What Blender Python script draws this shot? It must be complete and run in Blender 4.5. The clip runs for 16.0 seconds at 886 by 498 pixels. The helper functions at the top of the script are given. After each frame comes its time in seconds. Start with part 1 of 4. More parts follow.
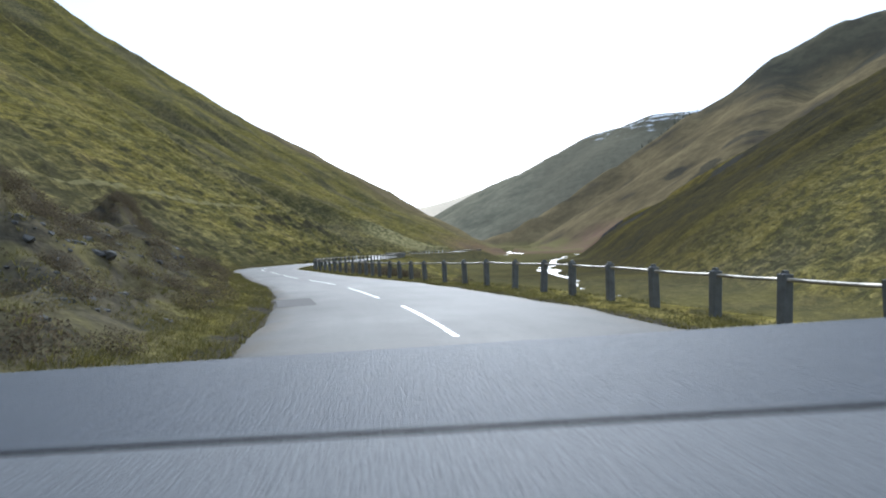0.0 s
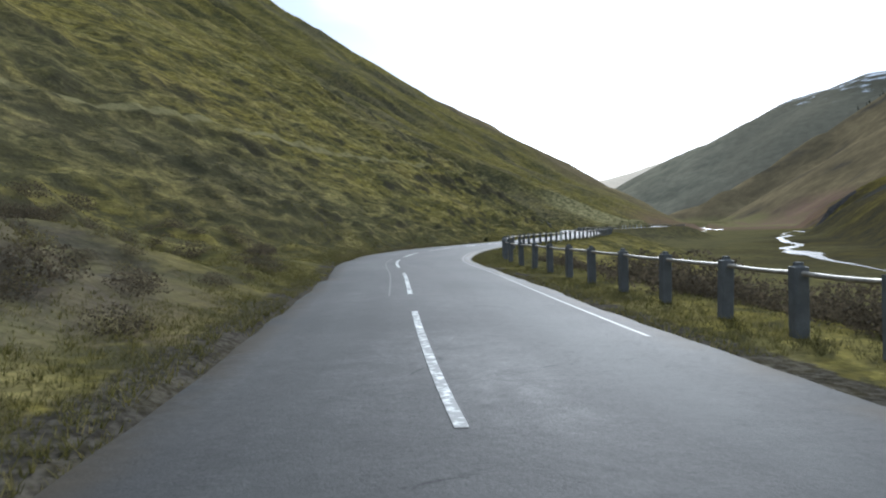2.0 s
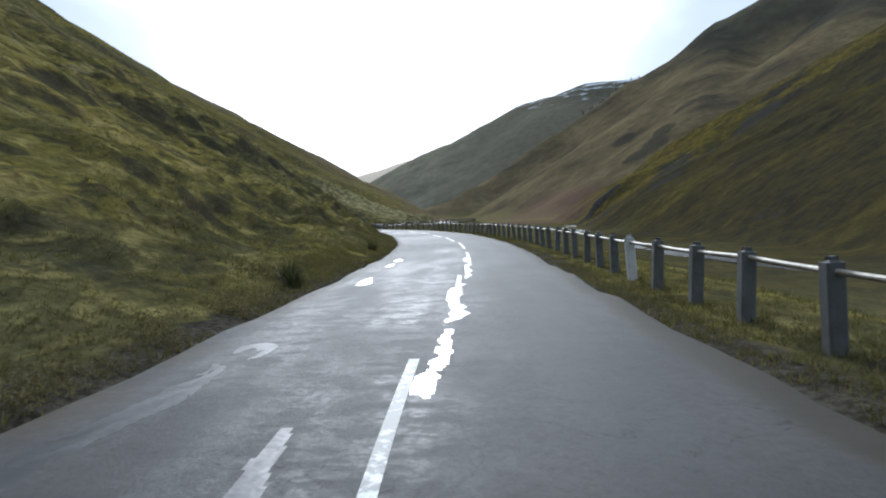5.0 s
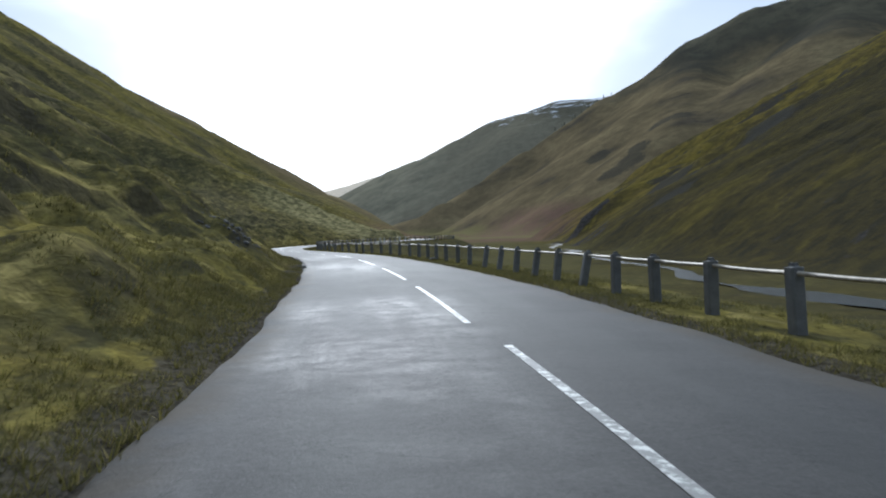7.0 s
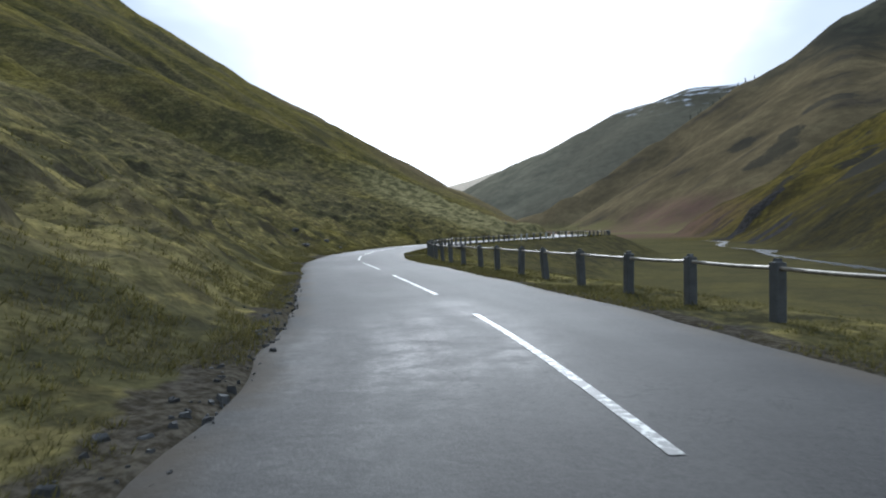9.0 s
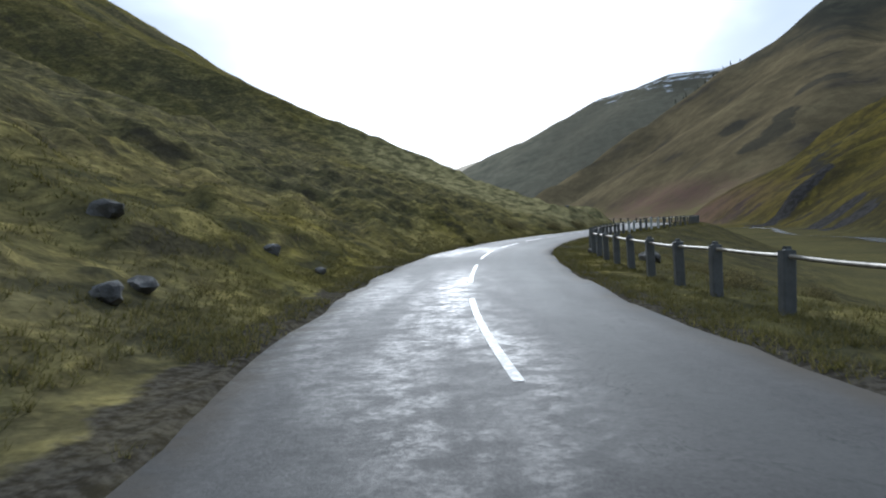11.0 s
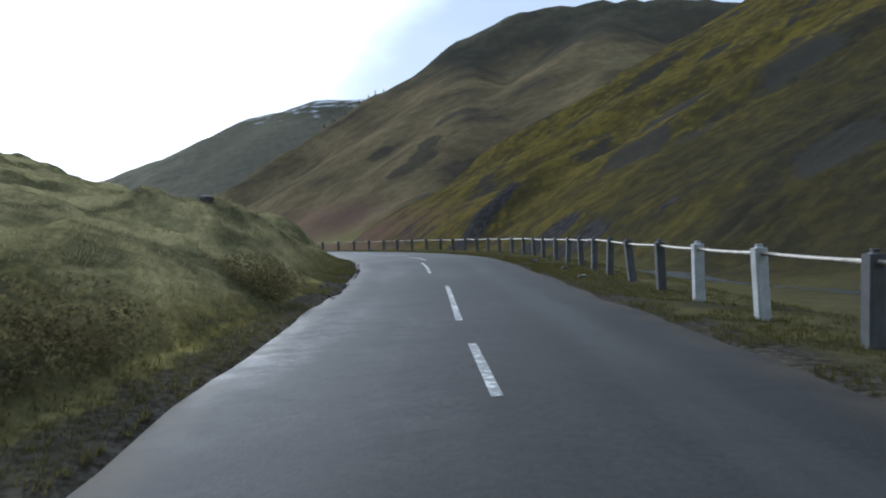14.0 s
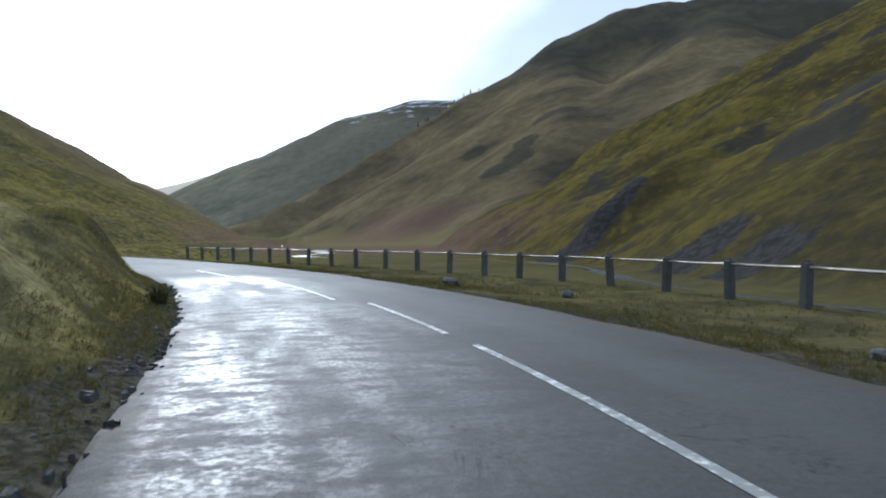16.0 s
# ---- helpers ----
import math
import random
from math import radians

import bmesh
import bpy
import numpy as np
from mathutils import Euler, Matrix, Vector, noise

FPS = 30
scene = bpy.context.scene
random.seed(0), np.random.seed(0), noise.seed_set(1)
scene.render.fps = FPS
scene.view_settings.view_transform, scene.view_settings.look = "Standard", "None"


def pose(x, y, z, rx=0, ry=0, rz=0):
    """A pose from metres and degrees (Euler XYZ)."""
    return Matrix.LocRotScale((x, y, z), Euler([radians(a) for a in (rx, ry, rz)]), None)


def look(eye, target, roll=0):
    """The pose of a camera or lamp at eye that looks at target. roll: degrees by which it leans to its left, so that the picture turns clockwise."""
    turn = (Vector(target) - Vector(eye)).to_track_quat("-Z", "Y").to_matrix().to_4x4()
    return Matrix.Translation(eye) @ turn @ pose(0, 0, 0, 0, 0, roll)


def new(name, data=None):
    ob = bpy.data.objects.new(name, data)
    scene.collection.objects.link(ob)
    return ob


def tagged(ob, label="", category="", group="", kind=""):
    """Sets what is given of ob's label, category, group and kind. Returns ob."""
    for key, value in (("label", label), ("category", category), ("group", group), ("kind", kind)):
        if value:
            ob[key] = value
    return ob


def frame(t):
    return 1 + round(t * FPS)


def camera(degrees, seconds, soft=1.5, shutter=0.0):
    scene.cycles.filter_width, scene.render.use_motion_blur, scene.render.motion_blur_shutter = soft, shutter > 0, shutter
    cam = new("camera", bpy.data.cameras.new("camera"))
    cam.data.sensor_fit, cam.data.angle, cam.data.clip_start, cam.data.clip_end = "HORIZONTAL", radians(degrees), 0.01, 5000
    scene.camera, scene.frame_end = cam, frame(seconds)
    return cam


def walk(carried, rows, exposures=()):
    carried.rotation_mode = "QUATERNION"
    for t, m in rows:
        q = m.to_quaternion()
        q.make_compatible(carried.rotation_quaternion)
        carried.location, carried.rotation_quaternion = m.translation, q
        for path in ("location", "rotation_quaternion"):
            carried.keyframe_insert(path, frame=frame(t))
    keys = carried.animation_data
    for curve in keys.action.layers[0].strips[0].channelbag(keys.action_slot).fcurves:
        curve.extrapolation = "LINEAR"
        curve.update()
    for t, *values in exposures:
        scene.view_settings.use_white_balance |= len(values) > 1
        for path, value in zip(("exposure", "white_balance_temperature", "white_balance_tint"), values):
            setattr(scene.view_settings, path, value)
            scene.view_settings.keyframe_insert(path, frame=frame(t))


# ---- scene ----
# ---- camera ----
cam = camera(62.86, 16.0, 2.0, 0.04)
PATH = [
    (0.00, look((0.00, 0.00, 1.25), (-23.15, 97.28, 1.24), -1.98)),
    (0.25, look((-1.32, 3.91, 1.25), (-28.38, 100.17, 0.33), -1.83)),
    (0.50, look((-2.79, 7.78, 1.25), (-33.19, 103.04, -0.58), -1.71)),
    (0.75, look((-4.39, 11.63, 1.25), (-37.53, 105.96, -0.45), -1.52)),
    (1.00, look((-6.10, 15.43, 1.25), (-41.26, 109.03, -0.21), -1.06)),
    (1.25, look((-7.86, 19.19, 1.25), (-44.75, 112.13, -0.27), -1.55)),
    (1.50, look((-9.71, 22.87, 1.25), (-49.77, 114.46, -1.13), -1.94)),
    (1.75, look((-11.67, 26.44, 1.25), (-54.83, 116.60, -1.62), -1.75)),
    (2.00, look((-13.71, 29.91, 1.25), (-59.32, 118.86, -1.53), -1.57)),
    (2.25, look((-15.83, 33.32, 1.25), (-63.35, 121.28, -1.00), -1.70)),
    (2.50, look((-17.98, 36.70, 1.25), (-65.37, 124.75, 0.03), -1.73)),
    (2.75, look((-20.12, 40.09, 1.25), (-66.77, 128.54, -0.09), -1.52)),
    (3.00, look((-22.22, 43.53, 1.25), (-67.27, 132.79, -0.40), -1.10)),
    (3.25, look((-24.25, 47.04, 1.25), (-66.53, 137.65, -0.47), -1.40)),
    (3.50, look((-26.18, 50.65, 1.25), (-65.42, 142.61, -0.75), -1.49)),
    (3.75, look((-27.99, 54.37, 1.25), (-62.98, 148.03, -0.75), -1.76)),
    (4.00, look((-29.66, 58.21, 1.25), (-60.83, 153.19, -1.40), -2.08)),
    (4.25, look((-31.16, 62.17, 1.25), (-57.58, 158.56, -2.24), -2.30)),
    (4.50, look((-32.48, 66.25, 1.25), (-53.75, 163.86, -3.08), -2.84)),
    (4.75, look((-33.60, 70.44, 1.25), (-50.32, 168.94, -3.05), -2.35)),
    (5.00, look((-34.56, 74.72, 1.25), (-47.83, 173.74, -3.03), -2.24)),
    (5.25, look((-35.40, 79.08, 1.25), (-46.03, 178.43, -2.76), -2.15)),
    (5.50, look((-36.16, 83.51, 1.25), (-45.01, 183.05, -2.50), -1.95)),
    (5.75, look((-36.86, 88.01, 1.25), (-44.68, 187.64, -2.23), -1.87)),
    (6.00, look((-37.53, 92.56, 1.25), (-44.85, 192.24, -1.96), -1.83)),
    (6.25, look((-38.20, 97.16, 1.25), (-45.35, 196.86, -1.69), -1.81)),
    (6.50, look((-38.86, 101.80, 1.25), (-46.14, 201.50, -1.43), -1.78)),
    (6.75, look((-39.55, 106.46, 1.25), (-47.33, 206.13, -1.16), -1.73)),
    (7.00, look((-40.28, 111.14, 1.25), (-49.15, 210.72, -0.89), -1.63)),
    (7.25, look((-41.07, 115.79, 1.25), (-51.83, 215.20, -0.63), -1.37)),
    (7.50, look((-41.97, 120.39, 1.25), (-55.41, 219.47, -0.71), -1.28)),
    (7.75, look((-42.97, 124.93, 1.25), (-58.59, 223.69, -0.38), -1.58)),
    (8.00, look((-44.06, 129.40, 1.25), (-61.73, 227.82, -0.20), -1.70)),
    (8.25, look((-45.24, 133.84, 1.25), (-64.80, 231.90, 0.00), -1.56)),
    (8.50, look((-46.48, 138.28, 1.25), (-67.11, 236.12, -0.25), -1.21)),
    (8.75, look((-47.79, 142.73, 1.25), (-69.96, 240.21, -0.92), -1.28)),
    (9.00, look((-49.22, 147.18, 1.25), (-74.50, 243.90, -1.07), -1.59)),
    (9.25, look((-50.83, 151.62, 1.25), (-80.17, 247.19, -1.23), -1.71)),
    (9.50, look((-52.65, 156.05, 1.25), (-85.90, 250.33, -1.38), -1.77)),
    (9.75, look((-54.67, 160.49, 1.25), (-90.62, 253.76, -1.54), -1.81)),
    (10.00, look((-56.80, 164.95, 1.25), (-93.54, 257.91, -1.69), -1.84)),
    (10.25, look((-58.93, 169.46, 1.25), (-94.30, 262.95, -1.84), -1.89)),
    (10.50, look((-60.96, 174.05, 1.25), (-93.02, 268.72, -2.00), -1.99)),
    (10.75, look((-62.81, 178.74, 1.25), (-90.27, 274.84, -2.15), -2.20)),
    (11.00, look((-64.41, 183.52, 1.25), (-86.96, 280.88, -2.30), -2.66)),
    (11.25, look((-65.78, 188.35, 1.25), (-84.03, 286.60, -2.40), -2.41)),
    (11.50, look((-66.95, 193.17, 1.25), (-81.89, 291.98, -2.50), -2.53)),
    (11.75, look((-67.93, 197.96, 1.25), (-79.00, 297.31, -1.31), -2.34)),
    (12.00, look((-68.71, 202.72, 1.25), (-75.38, 302.49, -0.11), -2.49)),
    (12.25, look((-69.25, 207.49, 1.25), (-70.98, 307.46, -0.28), -2.26)),
    (12.50, look((-69.57, 212.27, 1.25), (-67.33, 312.23, -0.45), -2.40)),
    (12.75, look((-69.71, 217.06, 1.25), (-63.36, 316.85, -0.57), -2.24)),
    (13.00, look((-69.64, 221.87, 1.25), (-58.90, 321.27, -0.69), -2.36)),
    (13.25, look((-69.36, 226.67, 1.25), (-54.28, 325.50, -0.66), -2.37)),
    (13.50, look((-68.89, 231.45, 1.25), (-50.05, 329.64, -0.63), -2.67)),
    (13.75, look((-68.23, 236.21, 1.25), (-45.94, 333.67, -0.90), -2.28)),
    (14.00, look((-67.44, 240.93, 1.25), (-42.70, 337.80, -1.17), -2.35)),
    (14.25, look((-66.56, 245.61, 1.25), (-40.56, 342.15, -0.82), -2.07)),
    (14.50, look((-65.64, 250.22, 1.25), (-39.01, 346.60, -0.47), -1.87)),
    (14.75, look((-64.74, 254.77, 1.25), (-38.57, 351.25, -1.49), -1.48)),
    (15.00, look((-63.87, 259.28, 1.25), (-38.74, 356.00, -2.52), -0.82)),
    (15.25, look((-63.09, 263.78, 1.25), (-40.26, 361.07, -2.36), -1.01)),
    (15.50, look((-62.44, 268.30, 1.25), (-42.89, 366.31, -2.20), -0.85)),
    (15.75, look((-61.95, 272.86, 1.25), (-45.84, 371.52, -1.34), -0.97)),
    (16.00, look((-61.61, 277.44, 1.25), (-49.01, 376.63, -0.48), -0.54)),
]
EXPOSURES = [(0.0, 1.02, 5420, 9), (1.5, 0.76, 5420, 9), (2.5, 0.64, 5420, 9), (4.0, 0.42, 5420, 9), (8.0, 0.38, 5420, 9), (11.5, 0.32, 5400, 9), (13.0, 0.24, 5200, 9), (14.0, 0.32, 5200, 9), (15.0, 0.46, 5200, 9), (16.0, 0.48, 5250, 9)]
walk(cam, PATH, EXPOSURES)

# ---- world and light ----
SUN_AZ, SUN_EL = -11.0, 24.0
world = bpy.data.worlds.new("world")
scene.world = world
world.use_nodes = True
wn, wl = world.node_tree.nodes, world.node_tree.links
wn.clear()
sky = wn.new("ShaderNodeTexSky")
sky.sky_type, sky.sun_disc = "NISHITA", False
sky.sun_elevation, sky.sun_rotation = radians(SUN_EL), radians(SUN_AZ)
sky.air_density, sky.dust_density = 1.0, 2.0
wcoord = wn.new("ShaderNodeTexCoord")
wmap = wn.new("ShaderNodeMapping")
wmap.inputs["Scale"].default_value = (1.0, 1.0, 2.2)
wnoise = wn.new("ShaderNodeTexNoise")
wnoise.inputs["Scale"].default_value, wnoise.inputs["Detail"].default_value = 2.6, 5.0
wnoise.inputs["Roughness"].default_value = 0.5
# cloud thins away from the sun's side of the sky
sundir = Vector((math.sin(radians(SUN_AZ)) * math.cos(radians(SUN_EL)), math.cos(radians(SUN_AZ)) * math.cos(radians(SUN_EL)), math.sin(radians(SUN_EL))))
wdot = wn.new("ShaderNodeVectorMath")
wdot.operation = "DOT_PRODUCT"
wdot.inputs[1].default_value = sundir
wglow = wn.new("ShaderNodeMapRange")
wglow.interpolation_type = "SMOOTHSTEP"
wglow.inputs["From Min"].default_value, wglow.inputs["From Max"].default_value = 0.985, 1.085
wglow.inputs["To Min"].default_value, wglow.inputs["To Max"].default_value = 0.0, 1.0
wcover = wn.new("ShaderNodeMapRange")
wcover.inputs["From Min"].default_value, wcover.inputs["From Max"].default_value = 0.32, 0.62
wcover.inputs["To Min"].default_value, wcover.inputs["To Max"].default_value = 0.80, 0.97
wbright = wn.new("ShaderNodeMixRGB")
wbright.inputs["Color1"].default_value = (5.4, 5.8, 6.2, 1)
wbright.inputs["Color2"].default_value = (21.0, 20.5, 19.6, 1)
wmix = wn.new("ShaderNodeMixRGB")
wmax = wn.new("ShaderNodeMath")
wmax.operation = "MAXIMUM"
wbg = wn.new("ShaderNodeBackground")
wbg.inputs["Strength"].default_value = 0.10
wout = wn.new("ShaderNodeOutputWorld")
wl.new(wcoord.outputs["Generated"], wmap.inputs["Vector"])
wl.new(wmap.outputs["Vector"], wnoise.inputs["Vector"])
wl.new(wcoord.outputs["Generated"], wdot.inputs[0])
wshake = wn.new("ShaderNodeMath")
wshake.operation, wshake.inputs[1].default_value = "MULTIPLY_ADD", 0.16
wl.new(wnoise.outputs["Fac"], wshake.inputs[0])
wl.new(wdot.outputs["Value"], wshake.inputs[2])
wl.new(wshake.outputs["Value"], wglow.inputs["Value"])
wl.new(wnoise.outputs["Fac"], wcover.inputs["Value"])
wl.new(wglow.outputs["Result"], wbright.inputs["Fac"])
wl.new(wglow.outputs["Result"], wmax.inputs[0])
wl.new(wcover.outputs["Result"], wmax.inputs[1])
wl.new(wmax.outputs["Value"], wmix.inputs["Fac"])
wl.new(sky.outputs["Color"], wmix.inputs["Color1"])
wl.new(wbright.outputs["Color"], wmix.inputs["Color2"])
wl.new(wmix.outputs["Color"], wbg.inputs["Color"])
wl.new(wbg.outputs["Background"], wout.inputs["Surface"])

sun = new("sun", bpy.data.lights.new("sun", "SUN"))
sun.data.energy, sun.data.angle, sun.data.color = 2.5, radians(8), (1.0, 0.95, 0.86)
sun.matrix_world = look(sundir * 100, (0, 0, 0))


# ---- materials ----
class Mat:
    """A node material with short helpers."""

    def __init__(self, name, rough=0.9, metal=0.0):
        self.m = bpy.data.materials.new(name)
        self.m.use_nodes = True
        self.n, self.l = self.m.node_tree.nodes, self.m.node_tree.links
        self.b = self.n["Principled BSDF"]
        self.b.inputs["Roughness"].default_value, self.b.inputs["Metallic"].default_value = rough, metal
        self.pos = self.n.new("ShaderNodeNewGeometry").outputs["Position"]

    def coord(self, which):
        return self.n.new("ShaderNodeTexCoord").outputs[which]

    def noise(self, scale, detail=4, rough=0.55, stretch=None, turn=0.0, src=None, distort=0.0):
        src = src or self.pos
        if stretch:
            mp = self.n.new("ShaderNodeMapping")
            mp.inputs["Scale"].default_value, mp.inputs["Rotation"].default_value = stretch, (0, 0, radians(turn))
            self.l.new(src, mp.inputs["Vector"])
            src = mp.outputs["Vector"]
        t = self.n.new("ShaderNodeTexNoise")
        t.inputs["Scale"].default_value, t.inputs["Detail"].default_value = scale, detail
        t.inputs["Roughness"].default_value, t.inputs["Distortion"].default_value = rough, distort
        self.l.new(src, t.inputs["Vector"])
        return t.outputs["Fac"]

    def range(self, v, a, b, c=0.0, d=1.0, smooth=True):
        r = self.n.new("ShaderNodeMapRange")
        r.interpolation_type = "SMOOTHSTEP" if smooth else "LINEAR"
        for k, q in zip(("From Min", "From Max", "To Min", "To Max"), (a, b, c, d)):
            r.inputs[k].default_value = q
        self.l.new(v, r.inputs["Value"])
        return r.outputs["Result"]

    def math(self, op, a, b=0.0):
        q = self.n.new("ShaderNodeMath")
        q.operation = op
        for i, v in enumerate((a, b)):
            if isinstance(v, (int, float)):
                q.inputs[i].default_value = v
            else:
                self.l.new(v, q.inputs[i])
        return q.outputs["Value"]

    def mix(self, fac, a, b, mode="MIX"):
        q = self.n.new("ShaderNodeMixRGB")
        q.blend_type = mode
        for k, v in (("Fac", fac), ("Color1", a), ("Color2", b)):
            if isinstance(v, (int, float)):
                q.inputs[k].default_value = v
            elif isinstance(v, tuple):
                q.inputs[k].default_value = (*v, 1)
            else:
                self.l.new(v, q.inputs[k])
        return q.outputs["Color"]

    def ramp(self, v, stops):
        r = self.n.new("ShaderNodeValToRGB")
        e = r.color_ramp.elements
        while len(e) < len(stops):
            e.new(0.5)
        for k, (p, c) in zip(e, stops):
            k.position, k.color = p, (*c, 1)
        self.l.new(v, r.inputs["Fac"])
        return r.outputs["Color"]

    def axis(self, i, src=None):
        s = self.n.new("ShaderNodeSeparateXYZ")
        self.l.new(src or self.pos, s.inputs[0])
        return s.outputs[i]

    def colour(self, c):
        if isinstance(c, tuple):
            self.b.inputs["Base Color"].default_value = (*c, 1)
        else:
            self.l.new(c, self.b.inputs["Base Color"])

    def rough(self, v):
        self.l.new(v, self.b.inputs["Roughness"])

    def bump(self, v, strength=0.3, distance=0.05):
        q = self.n.new("ShaderNodeBump")
        q.inputs["Strength"].default_value, q.inputs["Distance"].default_value = strength, distance
        self.l.new(v, q.inputs["Height"])
        self.l.new(q.outputs["Normal"], self.b.inputs["Normal"])

    def random_object(self):
        return self.n.new("ShaderNodeObjectInfo").outputs["Random"]

    def random_island(self):
        return self.n.new("ShaderNodeNewGeometry").outputs["Random Per Island"]


def near_point(k, x, y, inner, outer):
    """A mask that is 1 within inner metres of a place on the plan and 0 past outer."""
    sub = k.n.new("ShaderNodeVectorMath")
    sub.operation = "DISTANCE"
    flat = k.n.new("ShaderNodeVectorMath")
    flat.operation = "MULTIPLY"
    flat.inputs[1].default_value = (1, 1, 0)
    k.l.new(k.pos, flat.inputs[0])
    k.l.new(flat.outputs["Vector"], sub.inputs[0])
    sub.inputs[1].default_value = (x, y, 0)
    return k.range(sub.outputs["Value"], inner, outer, 1.0, 0.0)


def scaled(k, colour, v):
    """A colour times a value."""
    q = k.n.new("ShaderNodeVectorMath")
    q.operation = "SCALE"
    k.l.new(colour, q.inputs[0])
    k.l.new(v, q.inputs["Scale"])
    return q.outputs["Vector"]


def hill_material():
    k = Mat("moor_grass", 1.0)
    k.b.inputs["Specular IOR Level"].default_value = 0.0
    x, y, z = k.axis(0), k.axis(1), k.axis(2)
    big = k.noise(0.016, 4, 0.55)
    mid = k.noise(0.085, 5, 0.6, distort=0.4)
    fine = k.noise(0.6, 5, 0.6, distort=0.3)
    moss = k.noise(0.045, 5, 0.6, distort=0.5)
    # tufts drawn out along the slope, at two sizes; the larger carries painted shade
    dash_ = k.noise(1.0, 5, 0.62, (1.0, 0.38, 1.0), 8.5, distort=0.3)
    small = k.noise(3.2, 4, 0.65, (1.0, 0.5, 1.0), 8.5)
    band = k.noise(0.36, 4, 0.6, (1.0, 0.22, 1.0), 8.5, distort=0.4)
    upper = k.range(k.math("ADD", k.math("MULTIPLY", x, -0.989), k.math("MULTIPLY", y, -0.148)), 34.0, 80.0, 1.0, 0.45)
    near = k.ramp(mid, [(0.34, (0.070, 0.064, 0.014)), (0.46, (0.128, 0.108, 0.018)), (0.56, (0.170, 0.138, 0.026)), (0.68, (0.205, 0.160, 0.052))])
    heath = k.mix(k.range(fine, 0.35, 0.65), (0.058, 0.052, 0.030), (0.120, 0.104, 0.062))
    near = k.mix(k.range(big, 0.47, 0.60, 0.0, 0.72), near, heath)
    near = k.mix(k.range(moss, 0.50, 0.62, 0.0, 0.62), near, (0.042, 0.043, 0.015))
    near = k.mix(k.math("MULTIPLY", upper, k.range(band, 0.52, 0.62, 0.0, 0.6)), near, (0.036, 0.037, 0.014))
    near = k.mix(k.range(band, 0.46, 0.36, 0.0, 0.45), near, (0.205, 0.178, 0.062))
    # dark dashes stand in for tussock shade, pale ones for lit tops
    near = k.mix(k.math("MULTIPLY", upper, k.range(dash_, 0.52, 0.60, 0.0, 0.74)), near, (0.022, 0.023, 0.011))
    near = k.mix(k.math("MULTIPLY", upper, k.range(dash_, 0.47, 0.38, 0.0, 0.6)), near, (0.260, 0.215, 0.072))
    near = k.mix(k.range(k.noise(0.42, 5, 0.62, (1.0, 0.7, 1.0), 8.5, distort=0.4), 0.54, 0.60, 0.0, 0.5), near, (0.040, 0.040, 0.014))
    near = scaled(k, near, k.range(small, 0.36, 0.64, 0.70, 1.30))
    # bare peat on steep faces; its dark tone also stands for hummocks' shade
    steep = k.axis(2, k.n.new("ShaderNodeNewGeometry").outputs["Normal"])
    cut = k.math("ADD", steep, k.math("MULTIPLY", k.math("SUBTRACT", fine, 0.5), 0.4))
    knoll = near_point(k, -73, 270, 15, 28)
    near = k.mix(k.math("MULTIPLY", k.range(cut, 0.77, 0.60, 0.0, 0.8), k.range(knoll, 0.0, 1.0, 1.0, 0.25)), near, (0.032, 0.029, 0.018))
    # dark moss and rush above the road's bends, partly standing in for vignetting
    dusky = k.math("MAXIMUM", near_point(k, -40, 46, 13, 30), near_point(k, -28, 43, 8, 16))
    near = k.mix(k.math("MULTIPLY", dusky, k.range(fine, 0.40, 0.60, 0.72, 0.2)), near, (0.036, 0.034, 0.013))
    # the knoll's pale straw tone, also standing in for veiling glare
    tussy = k.range(dash_, 0.38, 0.62)
    near = k.mix(k.math("MULTIPLY", k.math("MULTIPLY", knoll, k.range(z, -0.1, 0.7)), 0.85), near, k.mix(tussy, (0.320, 0.282, 0.130), (0.100, 0.094, 0.040)))
    bare = k.math("ADD", near_point(k, -50.6, 138.6, 0.8, 3.0), k.math("MULTIPLY", k.math("SUBTRACT", fine, 0.5), 2.0))
    near = k.mix(k.range(bare, 0.5, 0.8, 0.0, 0.8), near, (0.058, 0.060, 0.060))
    stony = None
    for px, py, r0, r1 in ((-9, 9, 4, 9), (-13.5, 17, 5, 9), (-18, 25, 5, 9), (-23, 33, 4, 9)):
        q = near_point(k, px, py, r0, r1)
        stony = q if stony is None else k.math("MAXIMUM", stony, q)
    stony = k.math("MULTIPLY", stony, k.range(k.math("ADD", x, k.math("MULTIPLY", y, 0.55)), -0.6, -2.0))
    heathy = k.ramp(k.noise(0.75, 5, 0.62, distort=0.4), [(0.36, (0.116, 0.102, 0.044)), (0.47, (0.090, 0.079, 0.040)), (0.56, (0.066, 0.057, 0.040)), (0.66, (0.026, 0.025, 0.022))])
    near = k.mix(k.math("MULTIPLY", stony, 0.92), near, heathy)
    # the sunny side across the river: yellow-green ribs with dark heather bands that run downhill
    streak = k.noise(0.07, 5, 0.58, (0.45, 1.0, 0.45), 24, distort=0.2)
    patch = k.noise(0.05, 6, 0.6, (0.62, 1.0, 0.62), 18, distort=0.3)
    clump = k.noise(0.30, 6, 0.66, distort=0.3)
    bright = k.mix(k.range(mid, 0.36, 0.64), (0.056, 0.046, 0.010), (0.128, 0.098, 0.017))
    bright = k.mix(k.range(clump, 0.46, 0.62, 0.0, 0.48), bright, (0.044, 0.037, 0.011))
    bright = k.mix(k.range(clump, 0.44, 0.34, 0.0, 0.6), bright, (0.168, 0.136, 0.022))
